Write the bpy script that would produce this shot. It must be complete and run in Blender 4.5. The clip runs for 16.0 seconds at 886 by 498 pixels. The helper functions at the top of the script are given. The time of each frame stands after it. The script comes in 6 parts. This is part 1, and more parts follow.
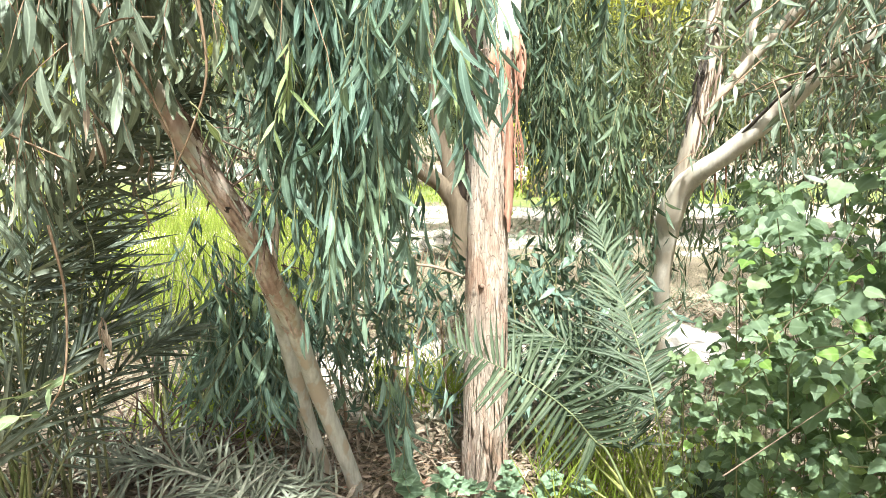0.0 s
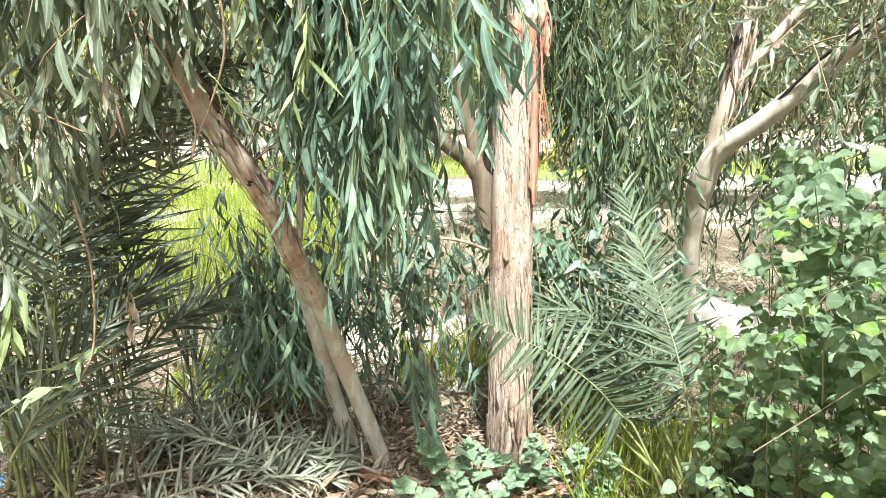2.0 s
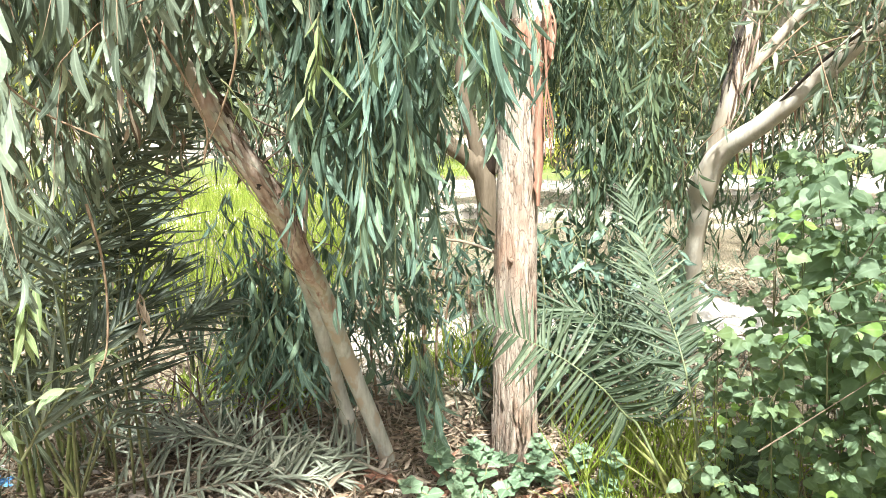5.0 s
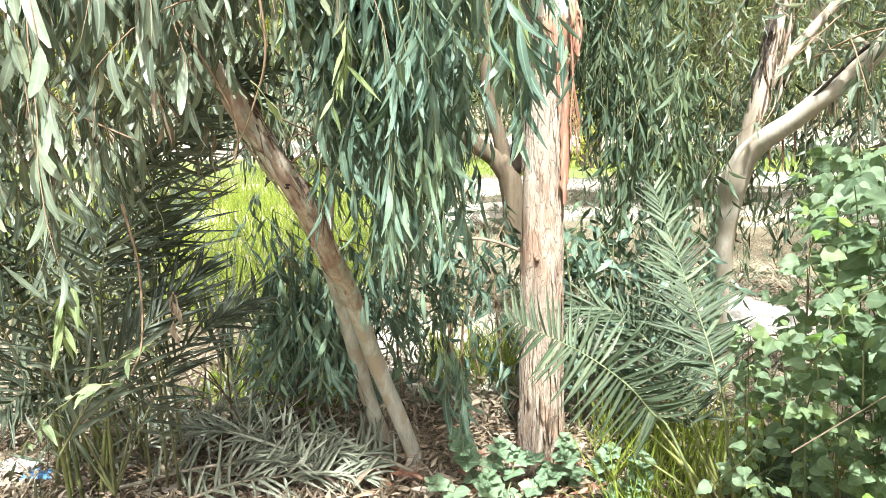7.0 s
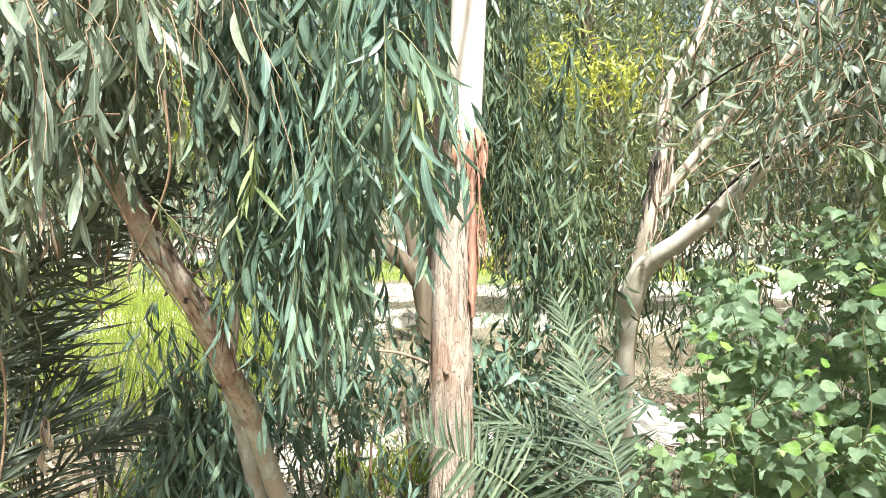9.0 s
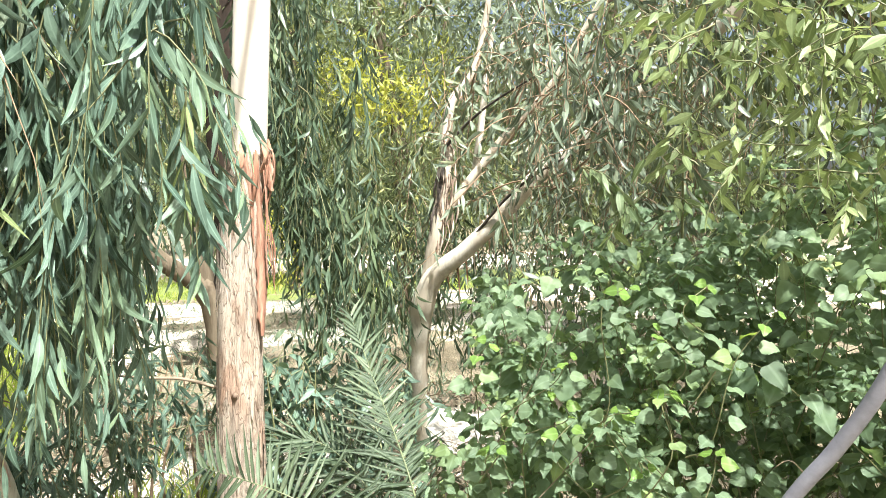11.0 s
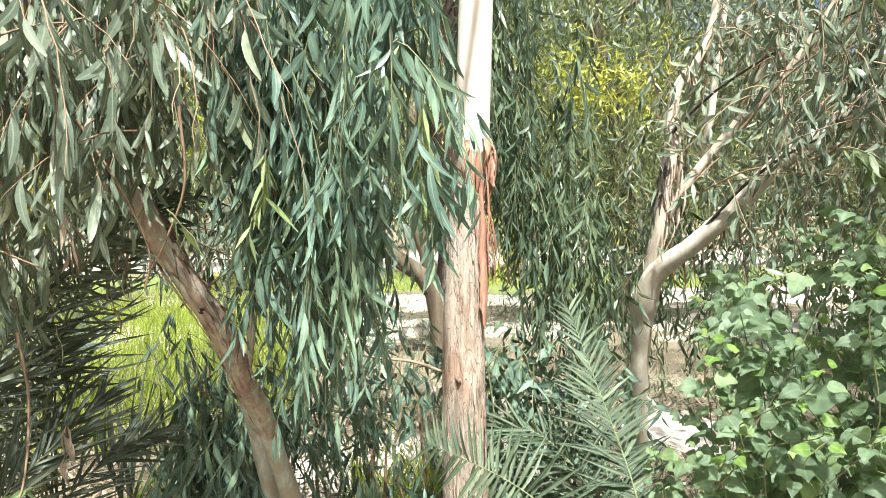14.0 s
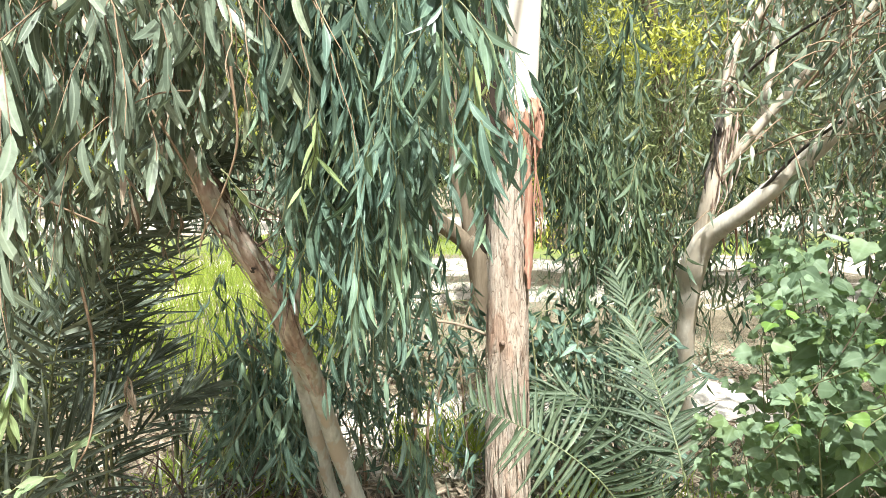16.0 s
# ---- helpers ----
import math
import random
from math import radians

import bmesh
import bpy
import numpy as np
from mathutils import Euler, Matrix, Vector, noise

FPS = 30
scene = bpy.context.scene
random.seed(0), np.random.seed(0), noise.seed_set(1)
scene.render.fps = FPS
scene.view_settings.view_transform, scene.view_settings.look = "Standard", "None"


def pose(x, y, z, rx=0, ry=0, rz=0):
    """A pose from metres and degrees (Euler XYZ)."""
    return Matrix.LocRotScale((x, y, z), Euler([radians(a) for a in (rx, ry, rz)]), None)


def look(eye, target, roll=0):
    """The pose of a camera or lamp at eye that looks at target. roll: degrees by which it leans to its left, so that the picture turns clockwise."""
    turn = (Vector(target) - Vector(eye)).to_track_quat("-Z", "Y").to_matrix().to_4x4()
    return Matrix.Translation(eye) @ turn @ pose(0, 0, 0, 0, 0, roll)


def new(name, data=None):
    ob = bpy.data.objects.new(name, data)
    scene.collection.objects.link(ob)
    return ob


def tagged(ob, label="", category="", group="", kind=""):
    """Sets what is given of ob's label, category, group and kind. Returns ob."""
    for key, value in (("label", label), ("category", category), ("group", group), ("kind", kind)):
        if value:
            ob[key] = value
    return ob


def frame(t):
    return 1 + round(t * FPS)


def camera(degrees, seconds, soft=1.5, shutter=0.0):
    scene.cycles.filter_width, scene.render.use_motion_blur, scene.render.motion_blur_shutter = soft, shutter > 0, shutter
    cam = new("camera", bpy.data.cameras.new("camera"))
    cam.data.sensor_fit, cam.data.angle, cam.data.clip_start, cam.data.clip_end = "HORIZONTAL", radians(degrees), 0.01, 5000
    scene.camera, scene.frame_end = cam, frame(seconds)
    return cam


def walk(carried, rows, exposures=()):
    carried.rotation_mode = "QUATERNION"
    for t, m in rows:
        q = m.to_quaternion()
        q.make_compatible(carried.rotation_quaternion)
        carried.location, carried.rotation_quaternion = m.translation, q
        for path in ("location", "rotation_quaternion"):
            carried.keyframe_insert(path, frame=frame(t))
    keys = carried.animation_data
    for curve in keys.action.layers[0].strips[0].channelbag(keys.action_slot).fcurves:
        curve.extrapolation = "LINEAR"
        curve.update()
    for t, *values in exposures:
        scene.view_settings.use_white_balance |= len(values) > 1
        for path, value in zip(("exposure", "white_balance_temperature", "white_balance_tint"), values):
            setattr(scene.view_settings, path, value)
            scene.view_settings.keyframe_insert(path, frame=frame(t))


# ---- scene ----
cam = camera(71.32, 16.0, soft=0.4)
# seconds, eye x y z, turn to the left, tilt up, roll
ROWS = [
    (0.0, 0.000, 0.000, 1.500, 0.02, -10.78, 0.00),
    (0.5, 0.005, 0.005, 1.499, -0.63, -12.25, 0.52),
    (1.0, 0.003, 0.006, 1.498, 1.77, -12.16, -0.13),
    (1.5, -0.000, 0.006, 1.499, 2.03, -12.44, -0.34),
    (2.0, 0.005, 0.022, 1.493, 2.43, -13.18, -0.75),
    (2.5, -0.000, 0.011, 1.497, 2.81, -13.75, -0.78),
    (3.0, 0.001, 0.013, 1.496, 2.62, -13.44, -0.91),
    (3.2, 0.005, 0.023, 1.499, 2.84, -13.30, -1.27),
    (3.9, 0.002, 0.015, 1.498, 2.75, -13.30, -1.15),
    (4.6, -0.006, 0.008, 1.500, 2.55, -13.20, -0.95),
    (5.3, -0.013, 0.003, 1.503, 2.50, -13.16, -0.89),
    (5.5, -0.011, 0.001, 1.502, 3.53, -13.23, -1.38),
    (6.0, -0.016, -0.003, 1.504, 5.17, -13.34, -1.21),
    (6.5, -0.014, -0.001, 1.503, 5.05, -13.60, -1.35),
    (7.0, -0.015, -0.000, 1.502, 4.88, -13.21, -1.57),
    (7.5, -0.016, -0.006, 1.508, 5.71, -9.22, -1.72),
    (8.0, -0.018, -0.019, 1.522, 6.25, -5.13, -0.69),
    (8.5, -0.015, -0.020, 1.532, 3.66, -4.85, 0.20),
    (9.0, 0.006, 0.005, 1.537, -3.15, -3.72, 0.23),
    (9.5, 0.012, 0.002, 1.538, -8.80, -3.76, -0.00),
    (10.0, 0.021, -0.005, 1.542, -13.84, -2.75, 0.00),
    (10.2, 0.022, -0.012, 1.542, -15.29, -2.65, -0.03),
    (10.7, 0.033, -0.016, 1.541, -19.10, -2.50, -0.05),
    (11.3, 0.050, -0.018, 1.537, -23.20, -2.55, -0.05),
    (11.8, 0.060, -0.018, 1.532, -23.90, -2.70, -0.05),
    (12.3, 0.059, -0.016, 1.529, -21.07, -2.65, -0.07),
    (12.5, 0.051, -0.022, 1.530, -18.36, -2.25, -0.29),
    (13.0, 0.042, -0.015, 1.529, -11.82, -2.26, -0.50),
    (13.5, 0.026, -0.018, 1.532, -6.68, -2.25, -0.60),
    (14.0, 0.018, -0.021, 1.532, -1.85, -2.75, -0.69),
    (14.5, 0.010, -0.021, 1.531, 2.72, -3.05, -0.93),
    (15.0, 0.002, -0.021, 1.529, 5.12, -3.70, -1.05),
    (15.5, -0.000, -0.021, 1.525, 5.31, -4.64, -0.90),
    (16.0, -0.003, -0.015, 1.525, 1.85, -6.02, -0.42),
]
walk(
    cam,
    [(t, pose(x, y, z, 0, 0, yaw) @ pose(0, 0, 0, 90 + tilt, 0, 0) @ pose(0, 0, 0, 0, 0, roll)) for t, x, y, z, yaw, tilt, roll in ROWS],
    exposures=[(0.0, 2.04, 6100, 6), (8.4, 2.05, 6100, 6), (9.0, 1.92, 6100, 6), (10.0, 1.92, 6100, 6), (12.3, 1.95, 6450, 7), (13.0, 1.90, 6400, 7), (14.5, 1.74, 6100, 6), (16.0, 1.75, 6100, 6)],
)

# ---- light ----
SUN_ELEVATION, SUN_TURN = 62.0, -172.0  # degrees above the horizon; from straight ahead towards the left
toward_sun = Vector((-math.sin(radians(SUN_TURN)) * math.cos(radians(SUN_ELEVATION)), math.cos(radians(SUN_TURN)) * math.cos(radians(SUN_ELEVATION)), math.sin(radians(SUN_ELEVATION))))
world = bpy.data.worlds.new("sky")
scene.world = world
world.use_nodes = True
sky = world.node_tree.nodes.new("ShaderNodeTexSky")
sky.sky_type, sky.sun_disc = "NISHITA", False
sky.dust_density, sky.air_density = 9.0, 1.0
sky.sun_elevation, sky.sun_rotation = radians(SUN_ELEVATION), radians(-SUN_TURN)
world.node_tree.links.new(sky.outputs[0], world.node_tree.nodes["Background"].inputs[0])
world.node_tree.nodes["Background"].inputs[1].default_value = 0.066
sun = new("sun", bpy.data.lights.new("sun", "SUN"))
sun.data.energy, sun.data.angle, sun.data.color = 4.4, radians(1.5), (1.0, 0.96, 0.89)
sun.matrix_world = look(toward_sun * 30, (0, 0, 0))
rng = np.random.default_rng(7)


# ---- materials ----
class Nodes:
    """A short hand for building a node material."""

    def __init__(self, name):
        self.mat = bpy.data.materials.new(name)
        self.mat.use_nodes = True
        self.tree = self.mat.node_tree
        self.bsdf = self.tree.nodes["Principled BSDF"]
        self.out = self.tree.nodes["Material Output"]

    def add(self, kind, values=(), operation=""):
        node = self.tree.nodes.new("ShaderNode" + kind)
        if operation:
            node.operation = operation
        for slot, value in dict(values).items():
            if isinstance(value, bpy.types.NodeSocket):
                self.tree.links.new(value, node.inputs[slot])
            else:
                node.inputs[slot].default_value = value
        return node

    def link(self, a, b):
        self.tree.links.new(a, b)

    def noise(self, where, scale, detail=4.0, rough=0.6):
        return self.add("TexNoise", {"Vector": where, "Scale": scale, "Detail": detail, "Roughness": rough}).outputs["Fac"]

    def ramp(self, fac, stops):
        node = self.add("ValToRGB", {"Fac": fac})
        els = node.color_ramp.elements
        while len(els) < len(stops):
            els.new(0.5)
        for el, (at, colour) in zip(els, stops):
            el.position, el.color = at, (*colour, 1)
        return node.outputs["Color"]

    def mix(self, fac, a, b, blend="MIX"):
        node = self.tree.nodes.new("ShaderNodeMix")
        node.data_type, node.blend_type = "RGBA", blend
        for slot, value in ((0, fac), (6, a), (7, b)):
            if isinstance(value, bpy.types.NodeSocket):
                self.tree.links.new(value, node.inputs[slot])
            else:
                node.inputs[slot].default_value = value if slot == 0 else (*value, 1)
        return node.outputs[2]

    def bump(self, height, strength, distance):
        node = self.add("Bump", {"Height": height, "Strength": strength, "Distance": distance})
        self.link(node.outputs[0], self.bsdf.inputs["Normal"])

    def place(self, scale=(1, 1, 1)):
        geo = self.add("NewGeometry")
        m = self.add("Mapping", {"Vector": geo.outputs["Position"], "Scale": scale})
        return m.outputs[0]


def leaf_material(name, dark, light, young, through_colour, gloss=0.42, amount=0.16, single=False, rib_part=0.45):
    """Leaf: colour varies leaf by leaf, a pale midrib along the blade, faint blotches, light shines through."""
    n = Nodes(name)
    chance = n.add("ObjectInfo").outputs["Random"] if single else n.add("NewGeometry").outputs["Random Per Island"]
    uv = n.add("UVMap").outputs[0]
    split = n.add("SeparateXYZ", {0: uv})
    base = n.ramp(chance, ((0.0, dark), (0.55, light), (0.9, light), (1.0, young)))
    spots = n.noise(n.place(), 55.0, 3.0)
    base = n.mix(n.ramp(spots, ((0.42, (0, 0, 0)), (0.7, (0.55, 0.55, 0.55)))), base, dark)
    drift = n.noise(n.place(), 3.2, 3.0, 0.6)
    base = n.mix(n.ramp(drift, ((0.53, (0, 0, 0)), (0.70, (0.4, 0.4, 0.4)))), base, young)
    base = n.mix(n.ramp(drift, ((0.32, (0.5, 0.5, 0.5)), (0.47, (0, 0, 0)))), base, dark)
    off = n.add("Math", {0: split.outputs[0], 1: 0.5}, operation="SUBTRACT").outputs[0]
    off = n.add("Math", {0: off}, operation="ABSOLUTE").outputs[0]
    rib = n.add("MapRange", {0: off, 1: 0.02, 2: 0.10, 3: rib_part, 4: 0.0}).outputs[0]
    pale = tuple(min(1.0, c * 1.5 + 0.05) for c in light)
    base = n.mix(rib, base, pale)
    n.link(base, n.bsdf.inputs["Base Color"])
    n.bsdf.inputs["Roughness"].default_value = gloss
    n.bsdf.inputs["Specular IOR Level"].default_value = 0.3
    n.bump(n.add("Math", {0: off, 1: spots}, operation="ADD").outputs[0], 0.2, 0.002)
    glow = n.add("BsdfTranslucent", {"Color": n.mix(0.45, base, through_colour)})
    blend = n.add("MixShader", {0: amount, 1: n.bsdf.outputs[0], 2: glow.outputs[0]})
    n.link(blend.outputs[0], n.out.inputs[0])
    return n.mat


def bark_material(name, stops, grain=(14, 14, 1.6), fine=60.0, rough=0.85, bump=0.6, patch=None, patch_scale=6.0):
    """Bark with grain along the stem, finer fibres and blotches of a second colour."""
    n = Nodes(name)
    long = n.noise(n.place(grain), 1.6, 6.0, 0.65)
    colour = n.ramp(long, stops)
    fibre = n.noise(n.place((1, 1, 0.12)), fine, 4.0, 0.7)
    colour = n.mix(0.35, colour, n.ramp(fibre, ((0.3, (0.35, 0.3, 0.26)), (0.65, (1, 1, 1)))), "MULTIPLY")
    if patch:
        blot = n.noise(n.place((1, 1, 0.55)), patch_scale, 3.0, 0.55)
        colour = n.mix(n.ramp(blot, ((0.5, (0, 0, 0)), (0.58, (1, 1, 1)))), colour, patch)
    n.link(colour, n.bsdf.inputs["Base Color"])
    n.bsdf.inputs["Roughness"].default_value = rough
    n.bsdf.inputs["Specular IOR Level"].default_value = 0.2
    both = n.add("Math", {0: long, 1: fibre}, operation="ADD").outputs[0]
    n.bump(both, bump, 0.006)
    return n.mat


def flaky_bark_material(name):
    """Dry stringy bark: pale beige plates, pink fresh patches, thin dark cracks along the trunk."""
    n = Nodes(name)
    plates = n.noise(n.place((1, 1, 0.22)), 34.0, 3.0, 0.5)
    colour = n.ramp(plates, ((0.34, (0.30, 0.222, 0.170)), (0.46, (0.42, 0.342, 0.275)), (0.56, (0.49, 0.422, 0.350)), (0.7, (0.39, 0.302, 0.236))))
    fresh = n.noise(n.place((1, 1, 0.4)), 9.0, 4.0, 0.6)
    colour = n.mix(n.ramp(fresh, ((0.54, (0, 0, 0)), (0.60, (0.7, 0.7, 0.7)))), colour, (0.37, 0.245, 0.178))
    grey = n.noise(n.place((1, 1, 0.3)), 6.0, 3.0, 0.6)
    colour = n.mix(n.ramp(grey, ((0.50, (0, 0, 0)), (0.6, (0.6, 0.6, 0.6)))), colour, (0.46, 0.41, 0.35))
    heights = []
    for scale, squeeze, width, depth in ((34.0, 0.20, 0.020, 0.5), (80.0, 0.20, 0.035, 0.28), (17.0, 0.22, 0.009, 0.75)):
        lines = n.noise(n.place((1, 1, squeeze)), scale, 2.0, 0.55)
        off = n.add("Math", {0: lines, 1: 0.5}, operation="SUBTRACT").outputs[0]
        off = n.add("Math", {0: off}, operation="ABSOLUTE").outputs[0]
        crack = n.add("MapRange", {0: off, 1: 0.0, 2: width, 3: depth, 4: 0.0}).outputs[0]
        colour = n.mix(crack, colour, (0.10, 0.055, 0.036))
        heights.append(crack)
    fibre = n.noise(n.place((1, 1, 0.1)), 190.0, 3.0, 0.7)
    colour = n.mix(0.4, colour, n.ramp(fibre, ((0.35, (0.5, 0.44, 0.4)), (0.6, (1, 1, 1)))), "MULTIPLY")
    n.link(colour, n.bsdf.inputs["Base Color"])
    n.bsdf.inputs["Roughness"].default_value = 0.92
    n.bsdf.inputs["Specular IOR Level"].default_value = 0.15
    deep = n.add("Math", {0: heights[0], 1: heights[1]}, operation="ADD").outputs[0]
    deep = n.add("Math", {0: fibre, 1: deep}, operation="SUBTRACT").outputs[0]
    n.bump(deep, 0.8, 0.005)
    return n.mat


def plain_material(name, a, b, scale=40.0, rough=0.7, bump=0.2, by_piece=0.0):
    n = Nodes(name)
    colour = n.ramp(n.noise(n.place(), scale), ((0.3, a), (0.7, b)))
    if by_piece:
        chance = n.add("NewGeometry").outputs["Random Per Island"]
        colour = n.mix(by_piece, colour, n.ramp(chance, ((0.0, a), (1.0, b))))
    n.link(colour, n.bsdf.inputs["Base Color"])
    n.bsdf.inputs["Roughness"].default_value = rough
    n.bump(n.noise(n.place(), scale * 2.2), bump, 0.004)
    return n.mat


def ground_material():
    """Dry soil with leaf crumbs, sun streaks and dappled shade painted in, greener towards the meadow behind the trees.
    """
    n = Nodes("ground_soil")
    at = n.place()
    crumbs = n.noise(at, 38.0, 6.0, 0.7)
    soil = n.ramp(crumbs, ((0.3, (0.05, 0.04, 0.027)), (0.5, (0.135, 0.11, 0.08)), (0.7, (0.25, 0.21, 0.155))))
    patchy = n.noise(at, 1.1, 4.0, 0.6)
    soil = n.mix(n.ramp(patchy, ((0.45, (0, 0, 0)), (0.68, (0.75, 0.75, 0.75)))), soil, (0.19, 0.165, 0.125))
    split = n.add("SeparateXYZ", {0: at})
    along = n.place((0.28, 1.0, 1.0))
    streak = n.noise(along, 1.5, 5.0, 0.62)
    pale = n.ramp(crumbs, ((0.3, (0.30, 0.26, 0.20)), (0.6, (0.55, 0.50, 0.42))))
    # litter brown, also used as the colour of dappled shade
    shade_litter = n.ramp(n.noise(at, 55.0, 5.0, 0.7), ((0.35, (0.05, 0.042, 0.028)), (0.5, (0.17, 0.145, 0.095)), (0.68, (0.40, 0.34, 0.25))))
    sway = n.add("Math", {0: n.add("Math", {0: n.noise(n.place((0.7, 1.0, 1.0)), 0.9, 4.0, 0.65), 1: 0.5}, operation="SUBTRACT").outputs[0], 1: 5.0}, operation="MULTIPLY").outputs[0]
    north = n.add("Math", {0: split.outputs[1], 1: sway}, operation="ADD").outputs[0]
    band = lambda a, b, c, d: n.add("Math", {0: n.add("MapRange", {0: north, 1: a, 2: b}).outputs[0], 1: n.add("MapRange", {0: north, 1: c, 2: d, 3: 1.0, 4: 0.0}).outputs[0]}, operation="MULTIPLY").outputs[0]
    # pale path bands, brightened into streaks of sunlit ground
    sunlit_ways = n.add("Math", {0: band(7.4, 8.4, 8.8, 9.6), 1: n.add("Math", {0: band(10.3, 11.0, 12.2, 13.0), 1: band(18.5, 20.0, 26.0, 30.0)}, operation="ADD").outputs[0]}, operation="ADD").outputs[0]
    sunlit_ways = n.add("Math", {0: sunlit_ways, 1: n.add("Math", {0: streak, 1: 0.5}, operation="SUBTRACT").outputs[0]}, operation="ADD").outputs[0]
    soil = n.mix(n.ramp(streak, ((0.38, (0, 0, 0)), (0.50, (0.9, 0.9, 0.9)))), soil, shade_litter)
    soil = n.mix(n.ramp(sunlit_ways, ((0.40, (0, 0, 0)), (0.62, (1, 1, 1)))), soil, pale)
    edge = n.noise(at, 5.0, 4.0, 0.6)
    # pools of sunlight painted on the soil as near-white spots
    for spot, reach, strength in (((1.80, 4.22, 0.0), 0.08, 1.0), ((-0.30, 3.75, 0.0), 0.25, 0.8), ((0.60, 3.95, 0.0), 0.1, 0.7)):
        near = n.add("VectorMath", {0: at, 1: spot}, operation="DISTANCE").outputs["Value"]
        bare = n.add("Math", {0: near, 1: edge}, operation="SUBTRACT").outputs[0]
        soil = n.mix(n.add("MapRange", {0: bare, 1: reach - 0.26, 2: reach - 0.03, 3: strength, 4: 0.0}).outputs[0], soil, n.ramp(crumbs, ((0.3, (0.50, 0.45, 0.38)), (0.55, (0.74, 0.69, 0.61)))))
    turf = n.ramp(n.noise(at, 30.0, 5.0, 0.7), ((0.3, (0.06, 0.09, 0.02)), (0.7, (0.20, 0.24, 0.07))))
    meadow = band(12.6, 13.6, 17.0, 19.0)
    amount = n.add("Math", {0: n.add("Math", {0: streak, 1: 0.6}, operation="MULTIPLY").outputs[0], 1: meadow}, operation="ADD").outputs[0]
    soil = n.mix(n.ramp(amount, ((0.7, (0, 0, 0)), (1.0, (0.9, 0.9, 0.9)))), soil, turf)
    n.link(soil, n.bsdf.inputs["Base Color"])
    n.bsdf.inputs["Roughness"].default_value = 0.95
    n.bsdf.inputs["Specular IOR Level"].default_value = 0.15
    n.bump(crumbs, 0.7, 0.02)
    return n.mat


